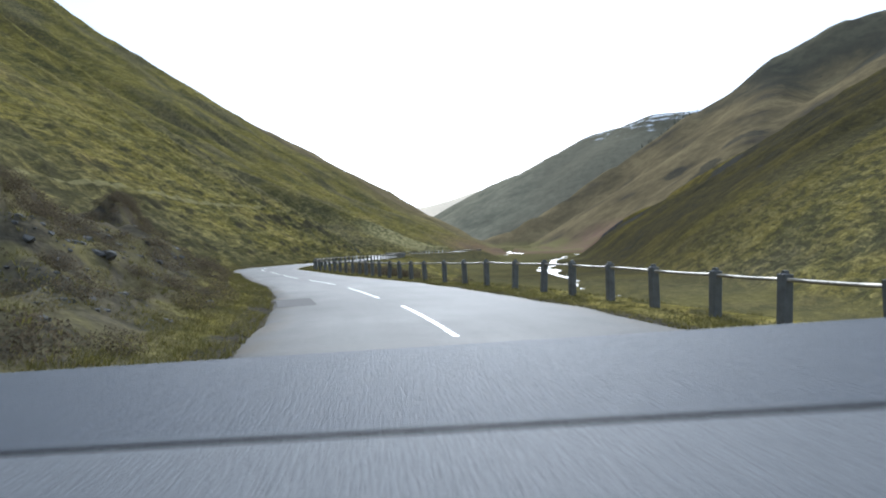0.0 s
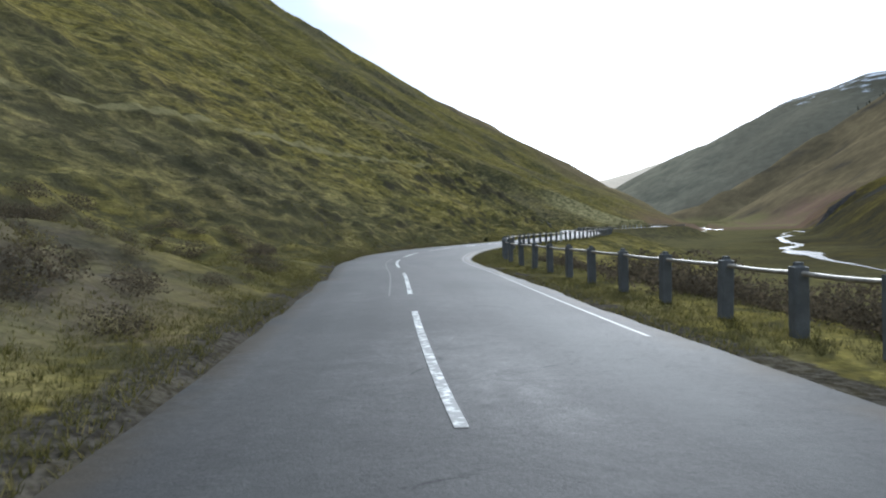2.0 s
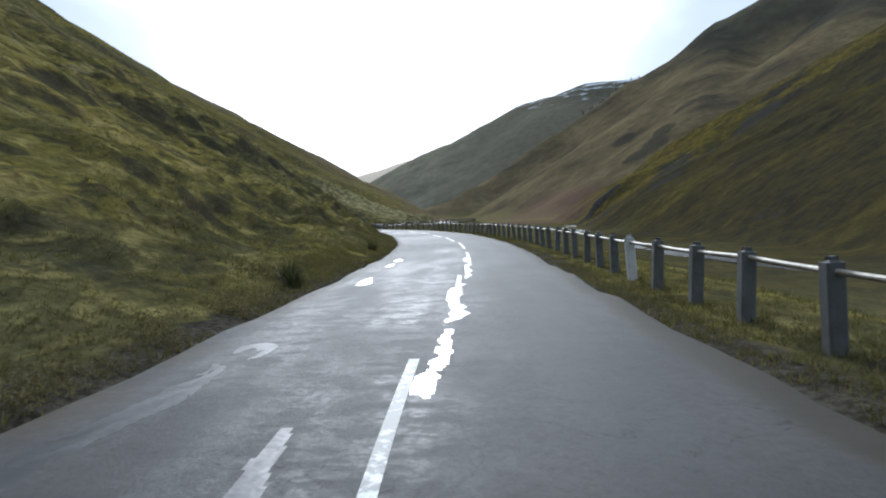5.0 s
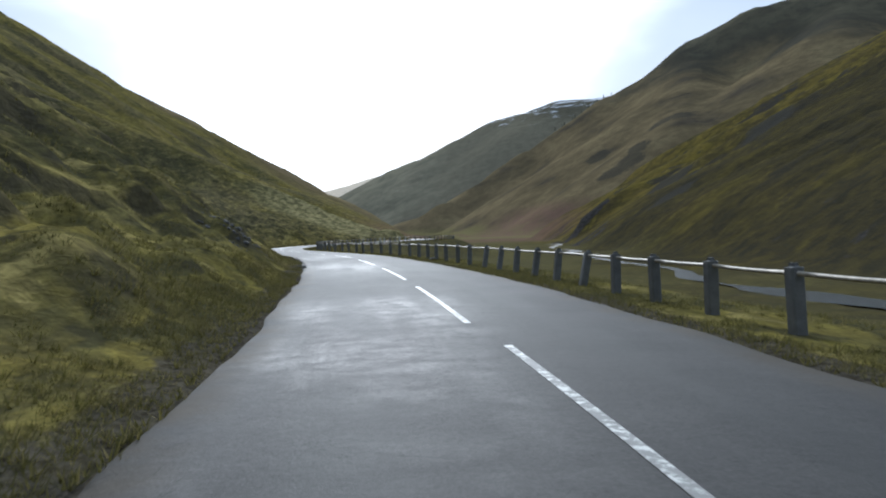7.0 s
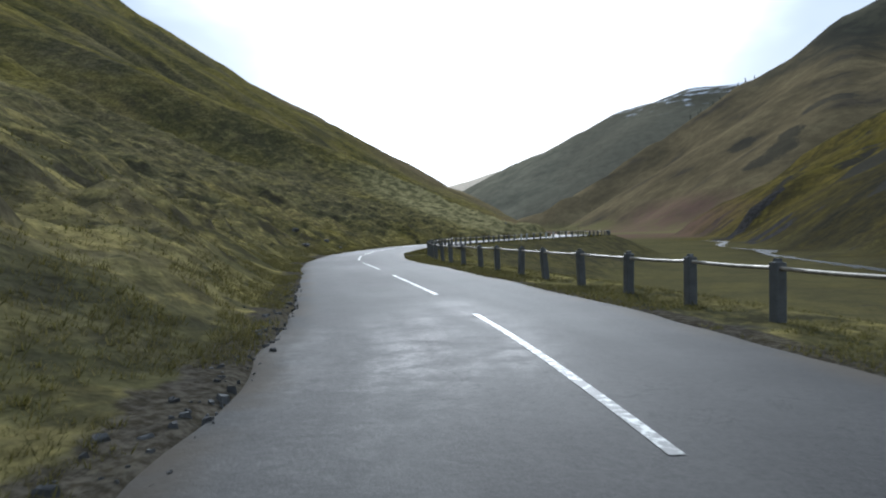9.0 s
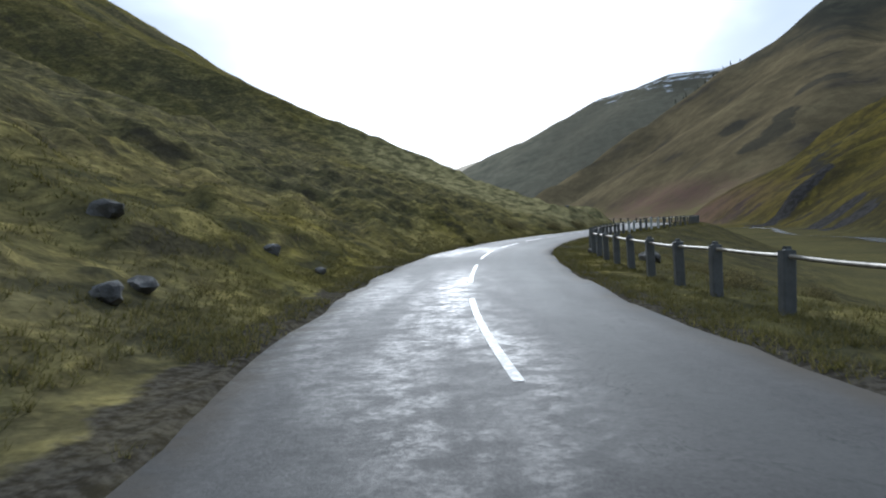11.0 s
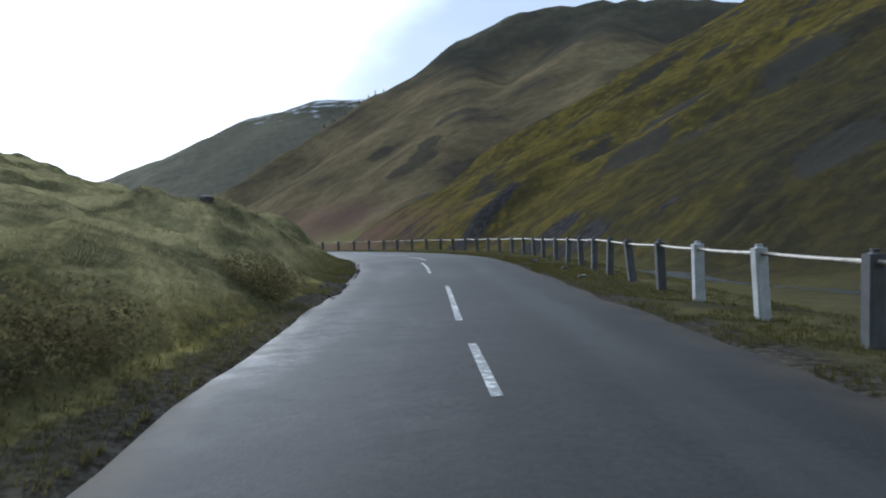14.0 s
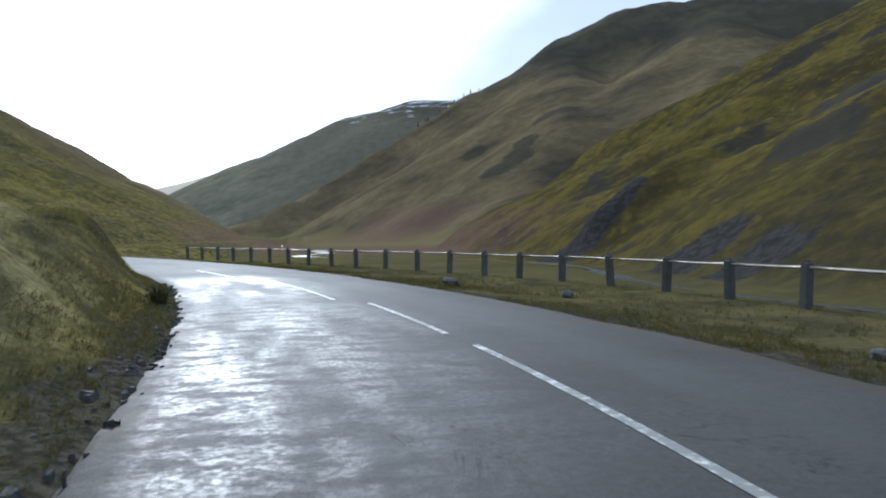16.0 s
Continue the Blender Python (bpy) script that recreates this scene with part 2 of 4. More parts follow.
    bright = k.mix(k.range(streak, 0.53, 0.62, 0.0, 0.55), bright, (0.044, 0.035, 0.018))
    bright = k.mix(k.range(streak, 0.45, 0.36, 0.0, 0.45), bright, (0.150, 0.122, 0.014))
    bright = k.mix(k.range(patch, 0.55, 0.60, 0.0, 0.85), bright, (0.028, 0.028, 0.027))
    # nearer slope browned and darkened, partly standing in for vignetting
    brown = k.math("MULTIPLY", k.range(y, 440.0, 330.0), k.range(k.noise(0.035, 5, 0.62, (0.5, 1.0, 0.5), 20, distort=0.5), 0.36, 0.54, 0.50, 0.95))
    bright = k.mix(brown, bright, k.mix(k.range(clump, 0.4, 0.6), (0.047, 0.039, 0.013), (0.026, 0.024, 0.013)))
    bright = scaled(k, bright, k.range(clump, 0.3, 0.7, 0.95, 0.78))
    wob = k.math("MULTIPLY", k.math("SUBTRACT", k.noise(0.03, 3), 0.5), 60.0)
    across = k.math("MULTIPLY", k.range(k.math("ADD", x, wob), -45.0, -5.0), k.range(y, 60.0, 170.0))
    # browner ground between the fence and the river, partly standing in for vignetting
    low = k.math("MULTIPLY", k.range(k.math("ADD", x, k.math("MULTIPLY", wob, 0.03)), -65.5, -62.5), k.range(y, 188.0, 206.0))
    low_brown = k.mix(k.range(fine, 0.38, 0.60), (0.088, 0.075, 0.026), (0.034, 0.032, 0.016))
    near = k.mix(k.math("MULTIPLY", low, k.range(mid, 0.35, 0.6, 0.55, 0.9)), near, low_brown)
    near = k.mix(k.range(z, -3.0, -4.0, 0.0, 0.65), near, k.mix(k.range(mid, 0.38, 0.62), (0.110, 0.096, 0.032), (0.076, 0.068, 0.026)))
    c = k.mix(across, near, bright)
    # browner far hill with gullies
    gully_ = k.noise(0.012, 5, 0.58, (0.8, 1.0, 0.8), 30)
    far = k.ramp(gully_, [(0.32, (0.066, 0.054, 0.036)), (0.43, (0.112, 0.088, 0.046)), (0.54, (0.150, 0.116, 0.060)), (0.70, (0.185, 0.148, 0.076))])
    far = scaled(k, far, k.range(k.noise(0.07, 6, 0.66), 0.34, 0.66, 0.82, 1.17))
    high = k.math("ADD", z, k.math("MULTIPLY", k.math("SUBTRACT", k.noise(0.008, 5, 0.65), 0.5), 260.0))
    far = k.mix(k.range(high, 225.0, 330.0, 0.0, 0.8), far, (0.034, 0.036, 0.030))
    far = k.mix(k.math("MULTIPLY", k.range(high, 330.0, 390.0), k.range(k.noise(0.03, 5, 0.65), 0.4, 0.6, 0.1, 0.6)), far, (0.105, 0.098, 0.062))
    foot = k.math("ADD", z, k.math("MULTIPLY", k.math("SUBTRACT", k.noise(0.02, 4, 0.6), 0.5), 30.0))
    far = k.mix(k.range(foot, 14.0, 2.0, 0.0, 0.8), far, (0.150, 0.132, 0.052))
    c = k.mix(k.range(k.math("ADD", y, wob), 620.0, 820.0), c, far)
    dry = k.math("MULTIPLY", near_point(k, -17, 26, 9, 22), k.range(x, -14.0, -18.0))
    c = k.mix(k.math("MULTIPLY", dry, k.range(fine, 0.42, 0.60, 0.0, 0.5)), c, (0.092, 0.070, 0.052))

    def patches(spots, lo, hi):
        m = None
        for px, py, r0, r1 in spots:
            q = near_point(k, px, py, r0, r1)
            m = q if m is None else k.math("MAXIMUM", m, q)
        ragged = k.math("MULTIPLY", k.math("SUBTRACT", k.math("ADD", k.noise(0.22, 5, 0.65), streak), 1.0), 1.7)
        return k.range(k.math("ADD", m, ragged), lo, hi)

    heather = patches([(24, 401, 3, 14), (50, 428, 3, 15), (54, 381, 4, 14), (28, 383, 1, 9), (6, 319, 2, 10), (22, 479, 1, 9), (36, 415, 2, 12)], 0.36, 0.78)
    shale = patches([(-10, 437, 6, 15), (-3, 439, 5, 12), (-13, 446, 4, 11), (-11, 379, 4, 11), (-12, 361, 3, 10), (-5, 342, 0, 3)], 0.38, 0.66)
    gully = patches([(112, 1033, 10, 34), (92, 1026, 8, 30), (200, 1135, 8, 30), (178, 1138, 8, 28), (94, 1182, 8, 28), (130, 1060, 8, 26)], 0.36, 0.80)
    # conifer forest and snow on the furthest fell; forest paled to suggest haze
    tree = k.ramp(k.noise(0.012, 6, 0.6), [(0.36, (0.130, 0.126, 0.090)), (0.64, (0.215, 0.200, 0.140))])
    # paled leftwards to stand in for mist towards the sun
    flank = k.range(k.math("ADD", x, k.math("MULTIPLY", k.math("SUBTRACT", k.noise(0.005, 4, 0.6), 0.5), 500.0)), -420.0, -120.0)
    tree = k.mix(k.math("MULTIPLY", flank, k.range(k.noise(0.03, 5, 0.65), 0.3, 0.7, 0.95, 0.7)), tree, (0.138, 0.126, 0.088))
    tree = scaled(k, tree, k.range(k.noise(0.045, 5, 0.66), 0.35, 0.65, 0.88, 1.12))
    edge = k.math("ADD", z, k.math("MULTIPLY", k.math("SUBTRACT", k.noise(0.004, 5, 0.6), 0.5), 240.0))
    wood = k.math("MULTIPLY", k.range(y, 1750.0, 1850.0), k.range(edge, 430.0, 340.0, 0.35, 1.0))
    c = k.mix(wood, c, tree)
    snow = k.math("MULTIPLY", k.range(y, 1900.0, 2000.0), k.range(k.math("ADD", z, k.math("MULTIPLY", k.math("SUBTRACT", k.noise(0.030, 6, 0.7, (0.4, 1.0, 2.2)), 0.5), 560.0)), 425.0, 480.0))
    c = k.mix(k.math("MULTIPLY", snow, 0.9), c, (0.72, 0.75, 0.80))
    # the last fell paled in its base colour to stand in for haze
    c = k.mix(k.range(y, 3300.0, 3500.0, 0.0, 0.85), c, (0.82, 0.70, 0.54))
    # the old trodden path that runs level across the hill
    lvl = k.math("ADD", k.math("MULTIPLY", x, -0.989), k.math("MULTIPLY", y, -0.148))
    lvl = k.math("ABSOLUTE", k.math("ADD", k.math("SUBTRACT", lvl, 41.0), k.math("MULTIPLY", k.noise(0.04, 2), 3.0)))
    path = k.math("MULTIPLY", k.range(lvl, 0.45, 0.2), k.range(y, 150.0, 90.0))
    c = k.mix(k.math("MULTIPLY", path, k.range(k.noise(0.3, 3), 0.35, 0.5, 0.3, 0.85)), c, (0.210, 0.185, 0.080))
    # reddish bracken at the foot of the brown hill and on the valley floor
    red = k.math("MAXIMUM", k.math("MULTIPLY", near_point(k, -30, 640, 70, 190), k.range(z, 20.0, 2.0)), k.math("MULTIPLY", near_point(k, -5, 1040, 60, 170), k.range(z, 46.0, 22.0)))
    c = k.mix(k.math("MULTIPLY", red, k.range(mid, 0.35, 0.6, 0.3, 0.75)), c, (0.150, 0.088, 0.068))
    c = k.mix(k.math("MULTIPLY", heather, 0.8), c, (0.034, 0.034, 0.031))
    c = k.mix(k.math("MULTIPLY", gully, 0.75), c, (0.040, 0.038, 0.030))
    c = k.mix(k.math("MULTIPLY", shale, k.range(fine, 0.25, 0.45, 0.7, 1.0)), c, k.mix(k.range(fine, 0.4, 0.6), (0.018, 0.018, 0.019), (0.044, 0.042, 0.042)))
    c = k.mix(k.range(across, 0.0, 1.0, 0.15, 0.12), c, (0.150, 0.138, 0.112))
    blade = k.noise(9.0, 4, 0.7, (1.0, 1.0, 0.6))
    c = scaled(k, c, k.range(blade, 0.34, 0.66, 0.85, 1.15))
    verge = k.n.new("ShaderNodeAttribute")
    verge.attribute_name = "verge"
    mud = k.mix(k.range(k.noise(9.0, 4, 0.7), 0.35, 0.65), (0.030, 0.026, 0.020), (0.085, 0.076, 0.062))
    ragged = k.math("ADD", verge.outputs["Fac"], k.math("MULTIPLY", k.math("SUBTRACT", k.noise(1.3, 4, 0.65), 0.5), 1.6))
    c = k.mix(k.range(ragged, 0.35, 0.65, 0.0, 0.9), c, mud)
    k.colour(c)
    relief = k.math("ADD", k.math("SUBTRACT", k.math("MULTIPLY", small, 0.25), k.math("MULTIPLY", dash_, 0.9)), k.math("MULTIPLY", fine, 0.25))
    k.bump(k.math("MULTIPLY", relief, k.range(y, 350.0, 650.0, 1.0, 0.0)), 0.6, 0.40)
    return k.m


def asphalt_material():
    k = Mat("wet_asphalt", 0.5)
    uv = k.coord("UV")
    u = k.axis(0, uv)
    grit = k.noise(55.0, 3, 0.7)
    chip = k.noise(14.0, 5, 0.7)
    blot = k.noise(0.35, 5, 0.6)
    lane = k.noise(1.1, 5, 0.62, (1.0, 0.05, 1.0), 0, uv)
    c = k.mix(k.range(blot, 0.3, 0.7), (0.034, 0.034, 0.033), (0.060, 0.059, 0.056))
    c = k.mix(k.range(lane, 0.42, 0.68, 0.0, 0.55), c, (0.082, 0.080, 0.074))
    c = k.mix(k.range(chip, 0.40, 0.66, 0.0, 0.35), c, (0.020, 0.020, 0.020))
    c = k.mix(k.range(grit, 0.35, 0.7, 0.0, 0.35), c, (0.105, 0.102, 0.096))
    seam = k.noise(0.55, 5, 0.6, distort=1.2)
    crack = k.range(k.math("ABSOLUTE", k.math("SUBTRACT", seam, 0.5)), 0.0, 0.006, 1.0, 0.0)
    c = k.mix(k.math("MULTIPLY", crack, k.range(blot, 0.50, 0.62, 0.0, 0.8)), c, (0.020, 0.020, 0.020))
    # a length of road with a darker base colour
    spread = k.math("MULTIPLY", k.range(k.axis(1), 200.0, 214.0), k.range(k.axis(1), 276.0, 268.0))
    c = scaled(k, c, k.range(spread, 0.0, 1.0, 1.0, 0.62))
    # wheels keep two paler tracks in each lane
    track = k.range(k.math("ABSOLUTE", k.math("SUBTRACT", k.math("ABSOLUTE", u), 0.52)), 0.20, 0.06)
    c = k.mix(k.math("MULTIPLY", track, k.range(lane, 0.34, 0.62, 0.05, 0.32)), c, (0.080, 0.083, 0.078))
    # mud and grit washed along both sides
    side = k.range(k.math("ABSOLUTE", u), 0.78, 1.0)
    side = k.math("MULTIPLY", side, k.range(k.noise(0.9, 4), 0.30, 0.65))
    c = k.mix(side, c, (0.066, 0.054, 0.038))
    # earth that has crept over the outer side of the bend
    crept = k.math("MULTIPLY", k.range(k.axis(1), 58.0, 66.0), k.range(k.axis(1), 92.0, 84.0))
    rim = k.range(k.math("ADD", u, k.math("MULTIPLY", k.math("SUBTRACT", k.noise(1.4, 4, 0.6), 0.5), 0.16)), 0.82, 0.90)
    c = k.mix(k.math("MULTIPLY", k.math("MULTIPLY", crept, rim), 0.85), c, (0.046, 0.039, 0.026))
    k.colour(c)
    wet = k.math("MULTIPLY", k.range(k.noise(0.10, 4, 0.6), 0.42, 0.62), 0.5)
    for px, py, r0, r1, most in ((-66.5, 194, 3, 13, 0.85), (-62.5, 285, 2, 11, 1.0), (-64.5, 297, 2, 8, 1.0), (-46.5, 140, 2, 9, 0.5), (-69.5, 214, 2, 7, 0.8), (-35.5, 80, 4, 12, 0.6), (-36.5, 92, 3, 8, 0.5)):
        wet = k.math("MAXIMUM", wet, k.math("MULTIPLY", near_point(k, px, py, r0, r1), most))
    wet = k.math("MULTIPLY", wet, k.range(u, 0.35, -0.05, 0.25, 1.0))
    run = k.noise(2.0, 4, 0.6, (1.6, 0.10, 1.0), 0, uv)
    wet = k.math("MULTIPLY", wet, k.range(run, 0.36, 0.60, 0.30, 1.0))
    cross = k.noise(7.0, 5, 0.7, (0.8, 0.4, 1.0), 0, uv)
    wet = k.math("MULTIPLY", wet, k.range(cross, 0.40, 0.56, 0.25, 1.0))
    wet = k.math("MULTIPLY", wet, k.range(k.noise(17.0, 5, 0.7), 0.38, 0.60, 0.35, 1.0))
    k.rough(k.math("SUBTRACT", 0.78, k.math("MULTIPLY", wet, 0.36)))
    k.b.inputs["Specular IOR Level"].default_value = 0.13
    k.bump(k.math("ADD", k.math("MULTIPLY", grit, 0.5), k.math("ADD", k.noise(4.0, 3), k.math("MULTIPLY", cross, 0.8))), 0.45, 0.014)
    return k.m


def plain(name, colour, rough=0.7, metal=0.0, var=0.25, scale=6.0, bump=0.2, dist=0.01):
    k = Mat(name, rough, metal)
    k.b.inputs["Specular IOR Level"].default_value = 0.18 if metal == 0 else 0.5
    n = k.noise(scale, 5, 0.6)
    fine = k.noise(scale * 9, 3, 0.6)
    dark = tuple(v * (1 - var) for v in colour)
    light = tuple(min(1, v * (1 + var)) for v in colour)
    c = k.mix(k.range(n, 0.3, 0.7), dark, light)
    k.colour(k.mix(k.range(fine, 0.35, 0.7, 0.0, 0.3), c, dark))
    k.bump(k.math("ADD", n, k.math("MULTIPLY", fine, 0.4)), bump, dist)
    return k.m


def post_material(name, colour, chipped):
    k = Mat(name, 0.85)
    n, f = k.noise(5.0, 5, 0.6), k.noise(40.0, 4, 0.6)
    c = k.mix(k.range(n, 0.3, 0.7), tuple(v * 0.65 for v in colour), colour)
    c = k.mix(k.range(f, 0.4, 0.7, 0.0, 0.45), c, chipped)
    c = k.mix(k.math("MULTIPLY", k.random_object(), 0.35), c, chipped)
    k.colour(c)
    k.bump(k.math("ADD", n, f), 0.4, 0.012)
    return k.m


def tuft_material():
    k = Mat("grass_blades", 0.9)
    k.b.inputs["Specular IOR Level"].default_value = 0.15
    patch = k.noise(0.4, 4, 0.6)
    a = k.ramp(k.random_island(), [(0.0, (0.056, 0.056, 0.018)), (0.45, (0.108, 0.100, 0.027)), (0.75, (0.155, 0.136, 0.044)), (1.0, (0.225, 0.190, 0.085))])
    c = k.mix(k.range(patch, 0.42, 0.62, 0.0, 0.6), a, (0.080, 0.074, 0.030))
    # blades on the knoll paled to match, glare put into their colour
    straw_glare = k.math("MULTIPLY", near_point(k, -73, 270, 15, 28), k.range(k.axis(2), -0.1, 0.6, 0.0, 0.75))
    c = k.mix(straw_glare, c, (0.310, 0.275, 0.150))
    # right verge blades darkened likewise, partly for vignetting
    verge = k.math("MULTIPLY", k.range(k.axis(0), -67.0, -65.0), k.range(k.axis(1), 188.0, 206.0, 0.0, 0.7))
    c = k.mix(verge, c, (0.074, 0.067, 0.017))
    k.colour(c)
    thin = k.n.new("ShaderNodeBsdfTranslucent")
    k.l.new(c, thin.inputs["Color"])
    both = k.n.new("ShaderNodeMixShader")
    both.inputs["Fac"].default_value = 0.4
    k.l.new(k.b.outputs["BSDF"], both.inputs[1])
    k.l.new(thin.outputs["BSDF"], both.inputs[2])
    k.l.new(both.outputs["Shader"], k.n["Material Output"].inputs["Surface"])
    return k.m


def twig_material(name, colour):
    k = Mat(name, 0.95)
    k.b.inputs["Specular IOR Level"].default_value = 0.1
    c = k.mix(k.random_island(), tuple(v * 0.6 for v in colour), tuple(v * 1.5 for v in colour))
    k.colour(c)
    thin = k.n.new("ShaderNodeBsdfTranslucent")
    k.l.new(c, thin.inputs["Color"])
    both = k.n.new("ShaderNodeMixShader")
    both.inputs["Fac"].default_value = 0.45
    k.l.new(k.b.outputs["BSDF"], both.inputs[1])
    k.l.new(thin.outputs["BSDF"], both.inputs[2])
    k.l.new(both.outputs["Shader"], k.n["Material Output"].inputs["Surface"])
    return k.m


def paint_material(name, wear):
    k = Mat(name, 0.6)
    worn = k.range(k.math("ADD", k.noise(9.0, 5, 0.65), k.math("MULTIPLY", k.math("SUBTRACT", k.noise(0.8, 3), 0.5), 0.4)), 0.38 - 0.2 * wear, 0.53 - 0.2 * wear)
    k.colour(k.mix(k.math("MULTIPLY", worn, 0.7 + 0.2 * wear), (0.62 - 0.51 * wear, 0.62 - 0.51 * wear, 0.58 - 0.475 * wear), (0.085, 0.083, 0.078)))
    k.b.inputs["Specular IOR Level"].default_value = 0.15
    k.bump(k.noise(50.0, 3), 0.3, 0.006)
    return k.m


def water_material(name, tint, rough, ripple):
    k = Mat(name, rough)
    k.colour(tint)
    k.b.inputs["Specular IOR Level"].default_value = 0.6 if rough < 0.3 else 0.3
    k.bump(k.noise(1.6, 4, 0.6), ripple, 0.05)
    return k.m


def dash_material(name, colour):
    k = Mat(name, 0.78)
    k.b.inputs["Specular IOR Level"].default_value = 0.3
    cell = k.n.new("ShaderNodeTexVoronoi")
    cell.feature = "DISTANCE_TO_EDGE"
    cell.inputs["Scale"].default_value = 210.0
    k.l.new(k.pos, cell.inputs["Vector"])
    g = k.range(cell.outputs["Distance"], 0.0, 0.25)
    k.colour(k.mix(g, tuple(v * 0.6 for v in colour), colour))
    k.bump(g, 0.6, 0.0016)
    return k.m


M_HILL = hill_material()
M_ROAD = asphalt_material()
M_PAINT = paint_material("road_paint", 0.0)
M_FADED = paint_material("faded_road_paint", 1.0)
M_TUFT = tuft_material()
M_POST = post_material("weathered_timber", (0.140, 0.145, 0.145), (0.060, 0.062, 0.060))
M_WHITE = post_material("white_painted_timber", (0.62, 0.64, 0.63), (0.28, 0.29, 0.28))
M_RAIL = plain("weathered_pipe", (0.30, 0.27, 0.22), 0.60, 0.3, 0.3, 7.0, 0.15, 0.004)
M_ROCK = plain("grey_rock", (0.120, 0.118, 0.112), 0.95, 0.0, 0.5, 3.5, 0.8, 0.06)
M_RUSH = plain("rush_stems", (0.085, 0.085, 0.034), 0.8, 0.0, 0.4, 6.0, 0.1, 0.01)
M_OUTCROP = plain("dark_outcrop_rock", (0.085, 0.086, 0.084), 0.95, 0.0, 0.5, 2.5, 0.7, 0.05)
M_RIVER = water_material("river_water", (0.04, 0.045, 0.045), 0.25, 0.5)
M_PUDDLE = water_material("puddle_water", (0.05, 0.05, 0.05), 0.32, 0.5)
M_TAR = plain("dark_tar", (0.010, 0.010, 0.010), 0.85, 0.0, 0.35, 8.0, 0.4, 0.01)
M_PATCH = plain("repair_asphalt", (0.014, 0.014, 0.015), 0.85, 0.0, 0.3, 8.0, 0.4, 0.01)
M_SHINGLE = plain("river_shingle", (0.21, 0.20, 0.185), 0.9, 0.0, 0.5, 1.5, 0.6, 0.08)
M_NEEDLE = plain("conifer_needles", (0.028, 0.038, 0.022), 0.9, 0.0, 0.4, 3.0, 0.4, 0.1)
M_HEATHER = twig_material("heather_twigs", (0.120, 0.104, 0.048))
M_HAG = twig_material("peaty_heather_twigs", (0.078, 0.064, 0.042))
M_BARK = plain("conifer_bark", (0.07, 0.055, 0.04), 0.9, 0.0, 0.3, 3.0, 0.4, 0.05)
M_DASH_A = dash_material("grained_dash_plastic", (0.032, 0.044, 0.064))
M_DASH_B = dash_material("grained_dash_vinyl", (0.096, 0.104, 0.118))


# ---- plan: the road's line ----
# centre of the road (x, y) and half its width
ROAD = [
    (11.0, -60.0, 3.1), (6.3, -14.0, 3.1), (1.5, 0.5, 3.1), (-3.3, 13.0, 3.1), (-9.4, 24.9, 2.76), (-16.5, 35.8, 2.52), (-23.1, 46.7, 2.45),
    (-28.3, 55.1, 2.58), (-32.4, 64.5, 2.88), (-34.8, 74.7, 2.85), (-36.0, 85.4, 2.5), (-37.3, 98.2, 2.5), (-39.1, 111.3, 2.62),
    (-42.1, 126.1, 2.81), (-45.8, 140.4, 2.76), (-50.5, 154.9, 2.66), (-57.0, 169.2, 2.55), (-62.1, 180.1, 2.42), (-65.8, 191.4, 2.36),
    (-68.0, 202.8, 2.36), (-69.2, 214.2, 2.38), (-68.9, 225.7, 2.42), (-67.5, 237.1, 2.48), (-65.2, 248.2, 2.54), (-62.7, 259.1, 2.6),
    (-60.6, 269.9, 2.95), (-60.0, 279.0, 3.05), (-61.2, 289.0, 3.0), (-64.0, 299.5, 2.9), (-68.8, 311.0, 2.8), (-75.5, 323.5, 2.8)]
ROAD_END = [(-85.0, 338.0, 2.8), (-97.0, 354.0, 2.8), (-112.0, 372.0, 2.8)]


def smooth_line(points, step):
    """A Catmull-Rom line through the points, cut into even steps."""
    p = np.array(points, float)
    q = np.vstack([2 * p[0] - p[1], p, 2 * p[-1] - p[-2]])
    out = []
    for i in range(len(p) - 1):
        a, b, c, d = q[i:i + 4]
        for s in np.linspace(0, 1, 24, endpoint=False):
            out.append(b + 0.5 * s * (c - a + s * (2 * a - 5 * b + 4 * c - d + s * (3 * (b - c) + d - a))))
    out = np.array(out + [p[-1]])
    run = np.concatenate([[0], np.cumsum(np.hypot(*np.diff(out[:, :2], axis=0).T))])
    at = np.arange(0, run[-1], step)
    return np.stack([np.interp(at, run, out[:, j]) for j in range(out.shape[1])], 1)


LINE = smooth_line(ROAD + ROAD_END, 0.5)
DIRS = np.gradient(LINE[:, :2], axis=0)
DIRS /= np.linalg.norm(DIRS, axis=1)[:, None]
RIGHT = np.stack([DIRS[:, 1], -DIRS[:, 0]], 1)


def beside(y, off):
    """The place off metres to the right of the road's centre where the road passes y."""
    return np.array([np.interp(y, LINE[:, 1], LINE[:, j] + off * RIGHT[:, j]) for j in (0, 1)])


def half_width(y):
    return float(np.interp(y, LINE[:, 1], LINE[:, 2]))


